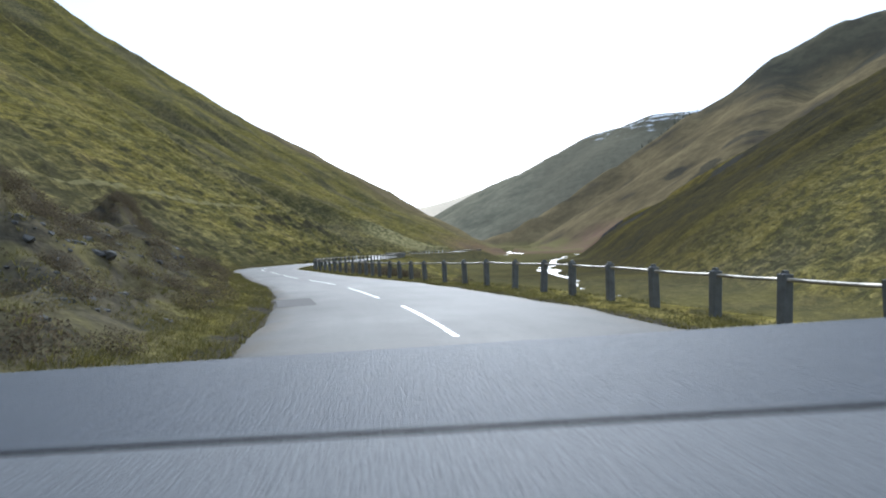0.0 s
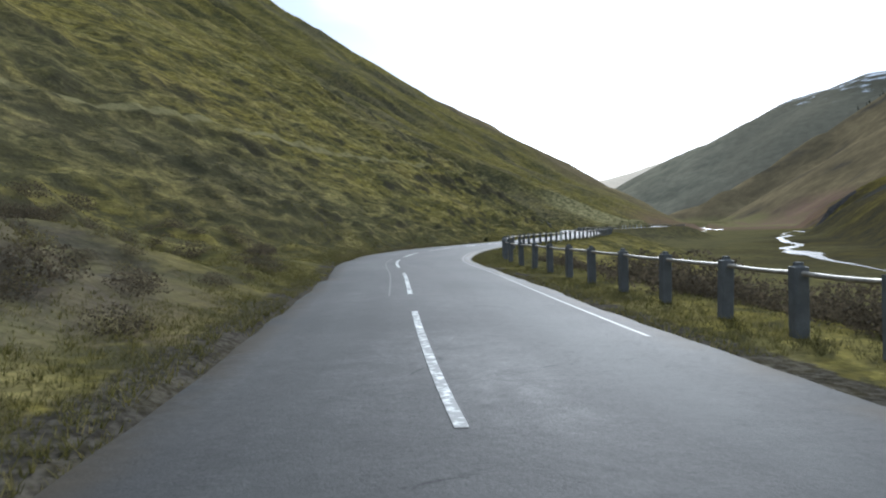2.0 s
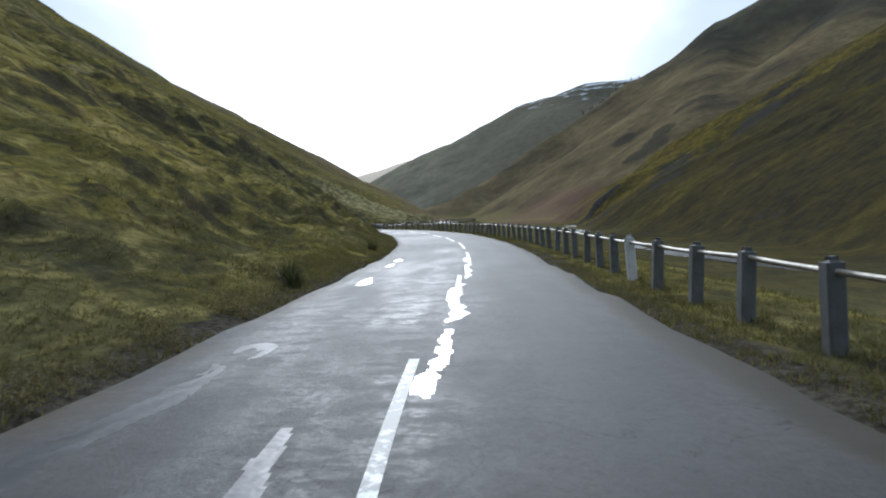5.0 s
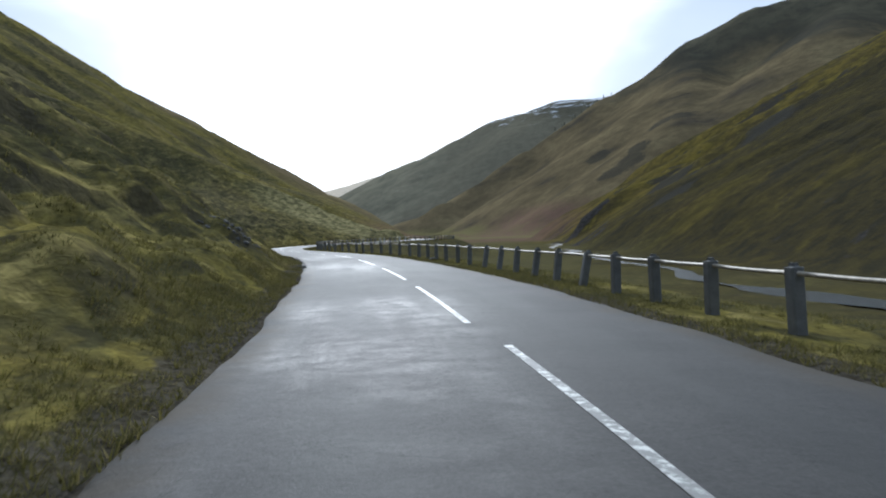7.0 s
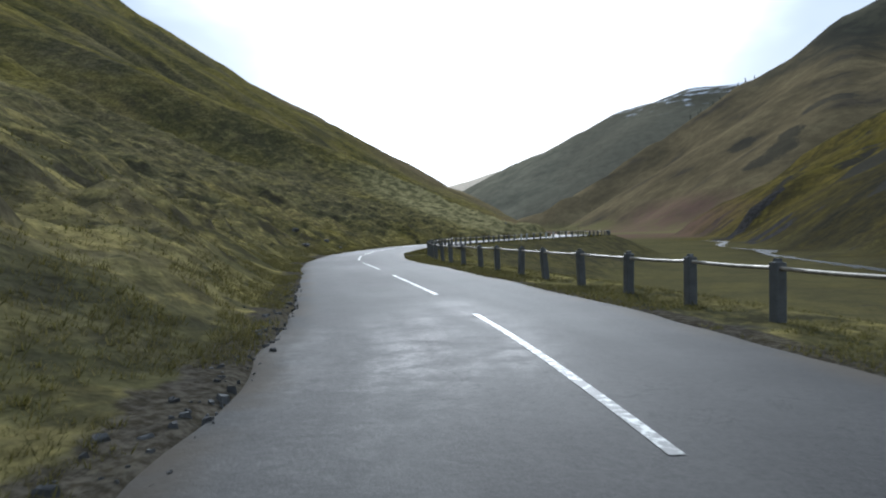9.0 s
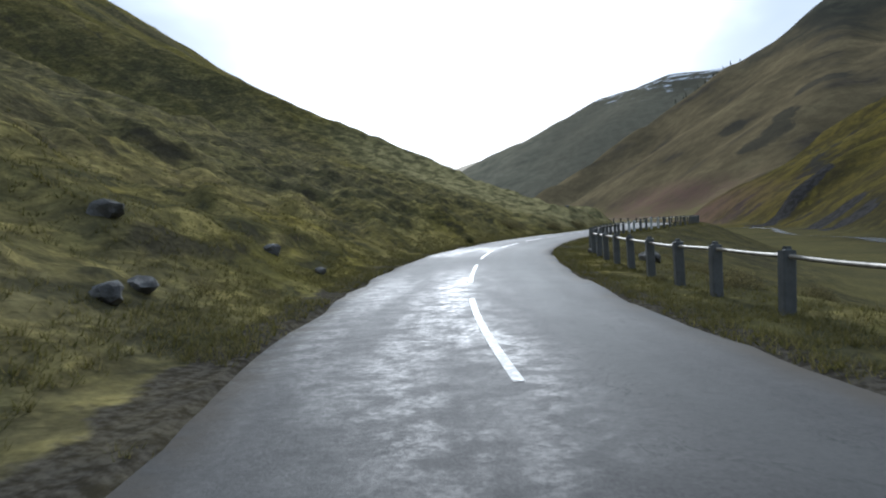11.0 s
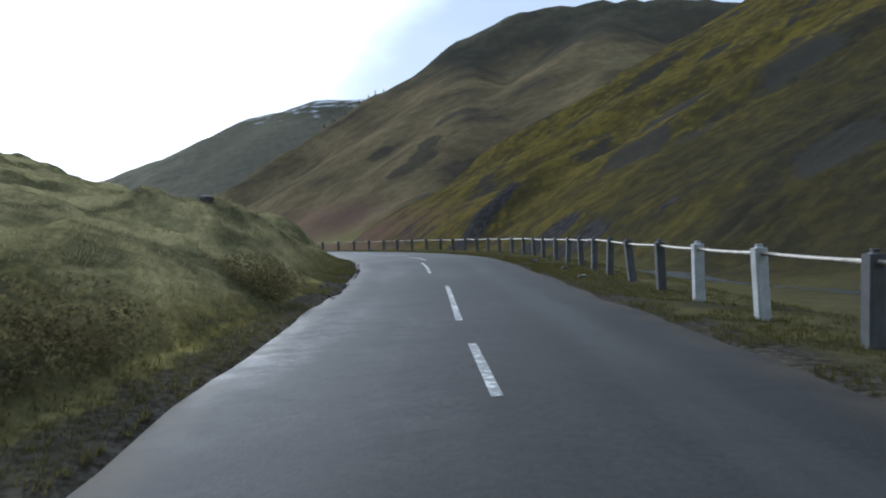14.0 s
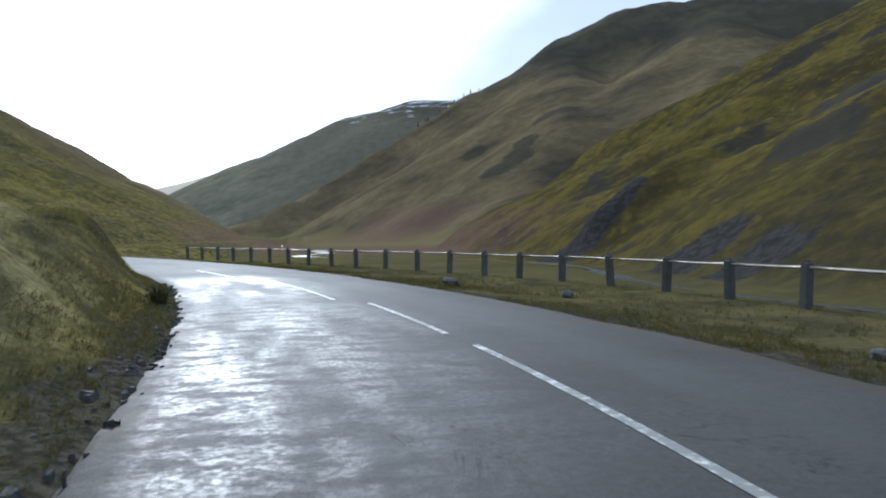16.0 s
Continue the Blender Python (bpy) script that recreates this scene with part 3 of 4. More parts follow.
# ---- noise for shapes ----
def value_noise(x, y, seed):
    xi, yi = np.floor(x).astype(np.int64), np.floor(y).astype(np.int64)
    fx, fy = x - xi, y - yi
    fx, fy = fx * fx * fx * (fx * (fx * 6 - 15) + 10), fy * fy * fy * (fy * (fy * 6 - 15) + 10)

    def h(i, j):
        n = (i * 374761393 + j * 668265263 + seed * 1442695041) & 0xFFFFFFFF
        n = ((n ^ (n >> 13)) * 1274126177) & 0xFFFFFFFF
        return ((n ^ (n >> 16)) & 0xFFFF) / 32767.5 - 1.0

    a, b = h(xi, yi) * (1 - fx) + h(xi + 1, yi) * fx, h(xi, yi + 1) * (1 - fx) + h(xi + 1, yi + 1) * fx
    return a * (1 - fy) + b * fy


def level_noise(along, up, long, high, seed, octaves=2):
    """Noise drawn out along the contours: long metres along them, high metres across."""
    z, amp, k = 0.0, 1.0, 1.0
    for i in range(octaves):
        z = z + amp * value_noise(along * k / long + 13.7 * i, up * k / high - 5.3 * i, seed + i)
        amp, k = amp * 0.5, k * 2.03
    return z


def fbm(x, y, size, seed, octaves=4):
    x, y = x + 0.37 * y, y - 0.37 * x
    z, amp, s = 0.0, 1.0, 1.0 / size
    for i in range(octaves):
        z = z + amp * value_noise(x * s + 17.3 * i, y * s - 9.1 * i, seed + i)
        amp, s = amp * 0.5, s * 2.03
    return z


def smoothstep(v, a, b):
    s = np.clip((v - a) / (b - a), 0, 1)
    return s * s * (3 - 2 * s)


def smax(a, b, k):
    h = np.clip(0.5 + 0.5 * (a - b) / k, 0, 1)
    return b * (1 - h) + a * h + k * h * (1 - h)


def to_polyline(x, y, pts):
    """Distance to a polyline, and the third value of its points at the nearest place."""
    best, val = np.full(np.shape(x), 1e9), np.zeros(np.shape(x))
    for a, b in zip(pts[:-1], pts[1:]):
        ex, ey = b[0] - a[0], b[1] - a[1]
        s = np.clip(((x - a[0]) * ex + (y - a[1]) * ey) / (ex * ex + ey * ey), 0, 1)
        d = np.hypot(x - a[0] - s * ex, y - a[1] - s * ey)
        v = a[2] + s * (b[2] - a[2])
        m = d < best
        best, val = np.where(m, d, best), np.where(m, v, val)
    return best, val


def tent(x, y, ridge, slope):
    """A hill as a ridge with sides of one slope: the highest of what its stretches give."""
    z = np.full(np.shape(x), -1e3)
    for a, b in zip(ridge[:-1], ridge[1:]):
        ex, ey = b[0] - a[0], b[1] - a[1]
        s = np.clip(((x - a[0]) * ex + (y - a[1]) * ey) / (ex * ex + ey * ey), 0, 1)
        d = np.hypot(x - a[0] - s * ex, y - a[1] - s * ey)
        z = np.maximum(z, a[2] + s * (b[2] - a[2]) - slope * (np.sqrt(d * d + 30 ** 2) - 30))
    return z


# third value: half the water's width
RIVER = [(2, 78, 0.7), (-5, 100, 0.7), (-6.5, 122, 0.8), (-12, 148, 1.6), (-14.5, 168, 3.4), (-19, 194, 2.4), (-16.5, 216, 1.8), (-19.5, 234, 2.0), (-22, 265, 1.8),
         (-24, 298, 2.2), (-21, 320, 3.0), (-25, 345, 1.8), (-25, 366, 2.0), (-22, 388, 2.2), (-18.5, 411, 2.2), (-22, 434, 3.0), (-36, 464, 2.6),
         (-56, 478, 3.4), (-78, 515, 3.6), (-70, 560, 3.4), (-88, 640, 4.0), (-112, 760, 4.4), (-106, 900, 4.4), (-122, 1003, 5.0), (-140, 1400, 6.0)]
RIVER_LINE = smooth_line(RIVER, 3.0)
FLOOR = -4.6

RIDGE_B = [(-330, 1430, 4), (-211, 1477, 30), (-151, 1497, 64), (9, 1578, 161), (170, 1600, 261), (351, 1639, 382), (469, 1630, 441), (622, 1561, 445), (731, 1437, 417), (785, 1363, 391), (1285, 1063, 411)]
SPURS_B = [
    [(9, 1578, 150), (-30, 1400, 60), (-55, 1240, 5)],
    [(165, 1590, 245), (95, 1380, 135), (35, 1170, 50), (0, 1010, 0)],
    [(345, 1600, 350), (270, 1340, 235), (195, 1110, 140), (105, 930, 45), (50, 820, 0)],
    [(600, 1540, 420), (460, 1250, 290), (330, 1000, 150), (230, 830, 50)]]
RIDGE_C = [(-914, 3245, 60), (-664, 3165, 171), (-456, 3050, 279), (-178, 2875, 362), (-58, 2777, 407), (167, 2697, 453), (317, 2678, 466), (817, 2728, 491), (1517, 2728, 526)]
RIDGE_D = [(-1869, 4225, 283), (-1169, 4225, 263), (-982, 4273, 296), (-756, 4318, 351), (-435, 4411, 384)]
AXIS = (-0.148, 0.989)  # the run of the contours of the hill above the road


def hill_distance(x, y):
    return -0.989 * x - 0.148 * y


def hag_edge(x, y):
    """Metres from the asphalt to the peat step above the rocky bank."""
    return np.interp(y, [2, 17, 26, 34], [6.6, 6.0, 5.0, 3.6]) + 0.6 * fbm(x, y, 9, 23, 2)


def ground_z(x, y):
    """The height of the land: road bench, hill above it, valley floor, hills across."""
    xc, w = np.interp(y, LINE[:, 1], LINE[:, 0]), np.interp(y, LINE[:, 1], LINE[:, 2])
    cs = np.interp(y, LINE[:, 1], RIGHT[:, 0])
    off = (x - xc) * cs  # metres right of the centre
    dl, dr = -off - w, off - w
    # hill above the road
    run = np.minimum(hill_distance(x, y) - np.interp(y, [225, 252, 262, 272, 280, 290, 300, 345, 450, 600], [27, 24, 22.9, 22.3, 23, 24, 24, 27, 25, 14]), dl - 0.8)
    run = run + 5.0 * fbm(x, y, 70, 3, 3) * smoothstep(dl, 12, 60)
    plane = np.interp(y, [0, 130, 180, 215, 255, 268, 282, 292, 340, 500, 650, 900, 1050, 1500], [0.66, 0.68, 0.58, 0.44, 0.41, 0.375, 0.38, 0.39, 0.56, 0.678, 0.602, 0.517, 0.460, 0.36]) * (np.maximum(run, 0) + 0.37 * np.maximum(run - 80, 0))
    plane = plane + 0.065 * np.clip(run - 17, 0, 60) * np.interp(y, [235, 250, 300, 330], [0, 1, 1, 0])
    # hollows and ribs that run down the hill
    along = x * AXIS[0] + y * AXIS[1]
    rib = fbm(along + 0.25 * hill_distance(x, y), hill_distance(x, y) * 0.22, 34, 11, 2)
    plane = plane + 5.0 * (0.25 - np.abs(rib)) * smoothstep(dl, 6, 50) + 2.0 * rib * smoothstep(dl, 10, 60)
    plane = np.where(plane > 210, 210 + 130 * np.tanh((plane - 210) / 130), plane)
    hb = np.interp(y, [-60, 10, 40, 62, 75, 130, 150, 180, 200, 235, 252, 262, 275, 284, 291, 302, 312, 322], [1.5, 1.7, 1.5, 0.8, 0.5, 0.8, 1.0, 0.4, 0.3, 0.4, 1.1, 1.98, 2.05, 1.75, 1.45, 1.9, 2.0, 0.9])
    wb = np.interp(y, [-60, 50, 75, 130, 180, 235, 262, 275, 290, 302], [7.0, 6.0, 3.0, 2.5, 4.0, 4.0, 4.2, 3.8, 3.0, 2.2])
    bank = hb * smoothstep(dl, 0.15, wb) * (1 + 0.25 * fbm(x, y, 6, 21, 2))
    # a peaty step along the top of the rocky bank
    hag_at = hag_edge(x, y)
    bank = bank + 1.0 * smoothstep(dl, hag_at, hag_at + 0.5) * (1 - smoothstep(dl, 9, 16)) * smoothstep(y, 0, 6) * (1 - smoothstep(y, 32, 37))
    left = smax(bank, plane, 0.8) - 0.22 * (1 - smoothstep(dl, 0.2, 2.5)) + 0.04 * np.clip(dl, 0, 1)
    lump = 0.26 * (0.55 - np.abs(fbm(x, y, 7.0, 31, 2))) + 0.12 * (0.5 - np.abs(fbm(x, y, 2.6, 37, 2))) + 0.10 * fbm(x, y, 3.5, 33, 2) + 0.09 * fbm(x, y, 1.1, 39, 2)
    wild = np.interp(y, [2, 9, 35, 44, 98, 112, 160, 176, 192, 200, 228, 240, 252, 300, 320], [1.0, 1.7, 1.7, 1.0, 1.0, 1.7, 1.7, 1.3, 1.3, 1.35, 1.35, 0.9, 0.55, 0.55, 1.0])
    left = left + wild * lump * smoothstep(dl, 0.5, 5) * (1 - 0.4 * smoothstep(y, 225, 250)) * (1 - 0.55 * smoothstep(dl, 18, 45))
    # sheep terraces and peat steps that run level along the slope
    hd = hill_distance(x, y)
    warp = 1.6 * fbm(x, y, 14, 35, 2)
    step = level_noise(along, hd + warp, 11.0, 4.2, 43)
    left = left + wild * (0.34 * smoothstep(step, -0.2, 0.25) - 0.17) * smoothstep(dl, 1.2, 5) * (1 - 0.7 * smoothstep(dl, 45, 90))
    mound = level_noise(along + warp, hd - 0.6 * warp, 4.6, 1.7, 49)
    left = left + np.maximum(0.26 * wild - 0.10, 0.03) * smoothstep(mound, -0.05, 0.55) * smoothstep(dl, 1.0, 4.0) * (1 - 0.8 * smoothstep(dl, 35, 70))
    # single tussocks, longer along the slope than across
    tuss = level_noise(along + warp, hd + 0.5 * warp, 2.3, 1.15, 47)
    left = left + (0.20 + 0.06 * wild) * smoothstep(tuss, 0.05, 0.55) * smoothstep(dl, 0.6, 3.0) * (1 - 0.8 * smoothstep(dl, 40, 80))
    # verge, fall to the valley floor
    fall = np.interp(y, [-60, 60, 100, 180, 240, 275, 330], [0.30, 0.32, 0.34, 0.32, 0.30, 0.48, 0.45])
    shelf = np.interp(y, [-60, 250, 272, 283, 294, 305, 330], [2.2, 2.2, 2.6, 4.1, 5.5, 4.6, 3.2])
    right = -0.06 - 0.04 * np.clip(dr, 0, 2) - fall * (np.sqrt(np.maximum(dr - shelf, 0) ** 2 + 1) - 1)
    right = smax(right, FLOOR + 0.12 * fbm(x, y, 25, 41, 3), 1.2) + 0.45 * lump * smoothstep(dr, shelf - 0.6, shelf + 3) * (1 - 0.8 * smoothstep(dr, 12, 20))
    # the hill across the river
    xb = np.interp(y, [-300, 60, 110, 150, 200, 240, 290, 330, 380, 410, 440, 470, 620], [40, 16, 10, 2, -3, -6, -13, -17, -15, -13, -10, -14, -30])
    north = (x + 89.5) * -0.054 + (y - 587) * 0.9985
    rise = np.maximum(x - xb, 0)
    rib2 = fbm(y + 0.75 * x, x * 0.2, 36, 51, 3)
    near = FLOOR + 0.534 * np.maximum(rise - 5.8, 0) + 7.0 * (1 - np.exp(-rise / 7.0)) - 0.93 * (np.sqrt(np.maximum(north, 0) ** 2 + 64) - 8) + 3.2 * rib2 * smoothstep(rise, 5, 60) + lump * smoothstep(rise, 0, 6)
    # ribs and runnels down its face, and the river cliff
    near = near + 0.9 * fbm(y + 0.75 * x, 0.35 * x, 11, 53, 3) * smoothstep(rise, 4, 40)
    near = near + 8.5 * np.exp(-((y - 437 - 0.2 * x) / 11.0) ** 2) * smoothstep(x, -16, -7) * (1 - smoothstep(x, 4, 55))
    near = np.where(near > 230, 230 + 90 * np.tanh((near - 230) / 90), near)
    right = smax(right, near, 1.0)
    z = np.where(off < 0, left, right)
    # hills beyond
    rough = 4.5 * fbm(x, y, 220, 61, 3) + 2.4 * fbm(y + 0.6 * x, 0.3 * x, 120, 67, 2) * smoothstep(y, 700, 1000)
    z = np.where(y > 500, smax(z, tent(x, y, RIDGE_B, 1.0) + rough, 6.0), z)
    for spur in SPURS_B:
        z = np.where(y > 500, smax(z, tent(x, y, spur, 0.62) + 0.8 * rough, 14.0), z)
    z = np.where(y > 900, np.maximum(z, tent(x, y, RIDGE_C, 0.52) + rough * 1.2), z)
    z = np.where(y > 2000, np.maximum(z, tent(x, y, RIDGE_D, 0.30) + rough), z)
    # the river's bed
    rd, rw = to_polyline(x, y, RIVER_LINE[::2])
    z = np.where((z < 2) & (rd < rw * 3.2), np.minimum(z, FLOOR - 0.30 + 0.30 * smoothstep(rd, rw * 0.35, rw * 1.1) + 9.0 * smoothstep(rd, rw * 1.1, rw * 3.2)), z)
    # bed for the road
    bed = np.where(np.abs(off) < w + 0.5, -0.10 - 0.12 * smoothstep(-np.maximum(dl, dr), 0.0, 0.5), z)
    z = np.where((y < LINE[-1, 1]) & (y > LINE[0, 1]), np.where(np.abs(off) < w + 0.1, bed, z), z)
    return z


def mesh_object(name, verts, faces, material, parent=None, smooth=True, uv=None):
    me = bpy.data.meshes.new(name)
    me.from_pydata([tuple(v) for v in verts], [], [tuple(f) for f in faces])
    me.materials.append(material)
    if smooth:
        me.polygons.foreach_set("use_smooth", [True] * len(me.polygons))
    if uv is not None:
        lay = me.uv_layers.new(name="UVMap")
        idx = np.empty(len(me.loops), np.int32)
        me.loops.foreach_get("vertex_index", idx)
        lay.data.foreach_set("uv", np.asarray(uv, np.float32)[idx].ravel())
    ob = new(name, me)
    ob.parent = parent
    return ob


def part(name, bm, material, parent, label="", smooth=False):
    """Links a bmesh as one mesh object under a thing or a part."""
    me = bpy.data.meshes.new(name)
    if smooth:
        for f in bm.faces:
            f.smooth = True
    bm.to_mesh(me)
    bm.free()
    me.materials.append(material)
    ob = new(name, me)
    ob.parent = parent
    return tagged(ob, label)


def grid_faces(rows, cols):
    i = np.arange((rows - 1) * (cols - 1))
    a = (i // (cols - 1)) * cols + i % (cols - 1)
    return np.stack([a, a + 1, a + cols + 1, a + cols], 1)


# ---- ground ----
def graded(start, step, growth, end):
    v, out = start, []
    while v < end:
        v += step
        step *= growth
        out.append(v)
    return out


def build_ground():
    side = list(np.arange(0.0, 6.5, 0.2))
    hill = side + graded(side[-1], 0.2, 1.028, 3200)
    side = side + graded(side[-1], 0.22, 1.05, 3200)
    d = np.array([-v for v in hill[:0:-1]] + side)
    ys = list(np.arange(-30, 335, 0.4))
    ys = [-30 - v for v in graded(0, 0.8, 1.12, 900)][::-1] + ys + graded(ys[-1], 0.6, 1.033, 4650)
    ys = np.array(ys)
    xg = np.interp(ys, LINE[:, 1], LINE[:, 0])
    xg = np.where(ys > 345, np.interp(345, LINE[:, 1], LINE[:, 0]) - 0.06 * (ys - 345), xg)
    x = xg[:, None] + d[None, :]
    y = np.repeat(ys[:, None], len(d), 1)
    z = ground_z(x, y)
    verts = np.stack([x, y, z], 2).reshape(-1, 3)
    ob = mesh_object("ground", verts.tolist(), grid_faces(len(ys), len(d)).tolist(), M_HILL)
    # how near the asphalt's edge: gravel and mud lie there
    w = np.interp(y, LINE[:, 1], LINE[:, 2])
    gap = np.abs(x - np.interp(y, LINE[:, 1], LINE[:, 0])) * np.interp(y, LINE[:, 1], RIGHT[:, 0]) - w
    near = np.where(y < LINE[-1, 1], 1.0 - smoothstep(gap, 0.25, 0.95), 0.0)
    ob.data.attributes.new("verge", "FLOAT", "POINT").data.foreach_set("value", near.ravel().astype(np.float32))
    tagged(ob, "rough moorland grass and heather on steep valley sides", "ground", kind="structure")


def build_road():
    across = np.array([-1.06, -1.0, -0.85, -0.6, -0.3, 0.0, 0.3, 0.6, 0.85, 1.0, 1.06])
    verts, uv = [], []
    for i, (p, r) in enumerate(zip(LINE, RIGHT)):
        wl_ = p[2] + 0.10 * fbm(np.array(i * 0.5), np.array(3.0), 2.2, 71, 3)
        wr_ = p[2] + 0.10 * fbm(np.array(i * 0.5), np.array(9.0), 2.2, 73, 3)
        for a in across:
            o = a * (wl_ if a < 0 else wr_)
            z = 0.012 - 0.045 * a * a if abs(a) <= 1 else -0.14
            verts.append((p[0] + r[0] * o, p[1] + r[1] * o, z))
            uv.append((a, i * 0.5))
    ob = mesh_object("road", verts, grid_faces(len(LINE), len(across)).tolist(), M_ROAD, uv=uv)
    tagged(ob, "narrow damp grey asphalt road winding along the hillside", "road", kind="structure")


def road_strip(y0, y1, off, width, lift, material, name, wob=0.0, seed=0, side=0.0):
    """A strip laid on the road from y0 to y1, off metres right of the centre, or side metres inside its right edge."""
    n = max(4, int((y1 - y0) / (0.2 if wob else 0.5)))
    verts, faces = [], []
    for i in range(n + 1):
        y = y0 + (y1 - y0) * i / n
        k = 1.0 + (wob * fbm(np.array(i * 0.2), np.array(0.0), 2.2, seed, 3) if wob else 0.0)
        half = 0.5 * width * k
        if wob:
            half *= max(0.05, math.sin(math.pi * min(max((i + 0.15) / (n + 0.3), 0), 1))) ** 0.45
        mid = half_width(y) - side if side else off
        for s in (-1, 1):
            o = mid + s * half
            q = beside(y, o)
            a = o / half_width(y)
            verts.append((q[0], q[1], 0.012 - 0.045 * a * a + lift))
        if i:
            b = 2 * i
            faces.append((b - 2, b - 1, b + 1, b))
    return mesh_object(name, verts, faces, material)


def build_markings():
    marks = [(2, 8), (10, 15.6), (18.3, 23.8), (26.3, 31.4), (34.1, 39.6), (42.2, 48.0), (50.4, 55.8), (58.5, 63.5), (66, 72), (75, 81), (84, 90),
             (93, 100), (103, 110), (112, 119), (121, 128), (130.7, 137.8), (141, 147.9), (151.2, 157.7), (161, 167.5), (171, 177), (180, 186),
             (189, 195), (198, 204), (207, 213), (216.5, 221.5), (224, 229), (231, 236), (238.5, 243.5), (246, 248.5), (250.5, 256.8), (262.0, 269.3), (272.0, 277.5), (279.5, 285.5), (286.5, 291), (292, 298.5), (301.3, 306.8)]
    for i, (a, b) in enumerate(marks):
        ob = road_strip(a, b, float(np.interp(0.5 * (a + b), [0, 10, 20, 62, 75, 84, 92, 105, 125, 160, 195, 232, 241, 248, 253, 265, 285, 292, 299, 306], [0, -0.15, -0.32, -0.32, -0.2, 0.05, 0.4, 0.4, 0.12, 0.15, 0, 0, -0.15, -0.08, -0.1, -0.44, 0.5, 0.2, -0.5, -0.8])), 0.095, 0.005, M_PAINT, "centre_line_dash")
        tagged(ob, "worn white painted centre line dash on the asphalt", "road marking", "centre line dashes")


def build_edge_line():
    ob = road_strip(37, 70, 0, 0.05, 0.004, M_FADED, "edge_line", side=0.30)
    tagged(ob, "faded white edge line on the inside of the bend", "road marking")
    ob = road_strip(42, 57, -0.72, 0.035, 0.004, M_FADED, "old_centre_line")
    tagged(ob, "almost worn-off older centre line beside the new dashes", "road marking")


def puddle_mesh(y0, y1, off, width, seed):
    """A film of water in a shallow rut, with islands of dry grit and a ragged shore."""
    da, dc = 0.06, 0.025
    na, nc = int((y1 - y0) / da), int(2.4 * width / dc)
    along, cross = np.meshgrid(np.arange(na + 1) * da, (np.arange(nc + 1) - nc / 2) * dc, indexing="ij")
    t = 2 * along / (y1 - y0) - 1
    drift = 0.5 * width * fbm(along, along * 0 + 3, 2.5, seed + 7, 2)
    depth = 1 - ((cross - drift) / (0.62 * width)) ** 2 - np.abs(t) ** 3
    depth = depth + 0.7 * fbm(along, 7.0 * cross, 1.5, seed, 3) + 0.4 * fbm(along, 3.0 * cross, 0.3, seed + 3, 2)
    wet = 0.25 * (depth[1:, 1:] + depth[:-1, 1:] + depth[1:, :-1] + depth[:-1, :-1]) > 0.45
    # one pool: the wet cells that join the deepest one
    pool, queue = set(), [tuple(int(v) for v in np.unravel_index(int(np.argmax(depth[:-1, :-1] * wet)), wet.shape))]
    while queue:
        i, j = queue.pop()
        if (i, j) in pool or not (0 <= i < na and 0 <= j < nc) or not wet[i, j]:
            continue
        pool.add((i, j))
        queue += [(i + 1, j), (i - 1, j), (i, j + 1), (i, j - 1)]
    verts, faces, used = [], [], {}

    def corner(i, j):
        if (i, j) not in used:
            y, o = y0 + along[i, j], off + cross[i, j]
            q, e = beside(y, o), o / half_width(y)
            used[i, j] = len(verts)
            verts.append((q[0], q[1], 0.012 - 0.045 * e * e))
        return used[i, j]

    for i, j in sorted(pool):
        faces.append((corner(i, j), corner(i, j + 1), corner(i + 1, j + 1), corner(i + 1, j)))
    return mesh_object("puddle", verts, faces, M_PUDDLE)


def build_puddles():
    for i, (y0, y1, off, w) in enumerate([(77.0, 81.6, -1.95, 0.30), (81.2, 86.4, -1.80, 0.34), (87.0, 92.0, -1.85, 0.24), (92.5, 98.0, -1.8, 0.2), (79.6, 83.4, 0.08, 0.24), (83.0, 88.4, 0.16, 0.22),
                                      (89.0, 93.4, 0.3, 0.16), (93.8, 99.0, 0.38, 0.14), (74.0, 75.8, 0.1, 0.18), (76.6, 79.0, -0.75, 0.14)]):
        tagged(puddle_mesh(y0, y1, off, w, 80 + 9 * i), "shallow rain puddle shining on the asphalt", "puddle", "puddles on the road")


def build_water():
    verts, faces = [], []
    d = np.gradient(RIVER_LINE[:, :2], axis=0)
    d /= np.linalg.norm(d, axis=1)[:, None]
    for i, (p, t) in enumerate(zip(RIVER_LINE, d)):
        w = p[2] * (0.66 + 0.42 * float(fbm(np.array(i * 3.0), np.array(0.0), 14, 91, 2)))
        for s in (-1, -0.4, 0.4, 1):
            verts.append((p[0] + t[1] * w * s, p[1] - t[0] * w * s, FLOOR - 0.12))
    ob = mesh_object("river", verts, grid_faces(len(RIVER_LINE), 4).tolist(), M_RIVER)
    tagged(ob, "shallow meandering river shining white with sky", "river", kind="structure")


# ---- fence ----
FENCE_FROM, FENCE_TO = -12.0, 330.0
WHITE_AT = (88.8, 240.7, 242.7, 250.2, 252.8)
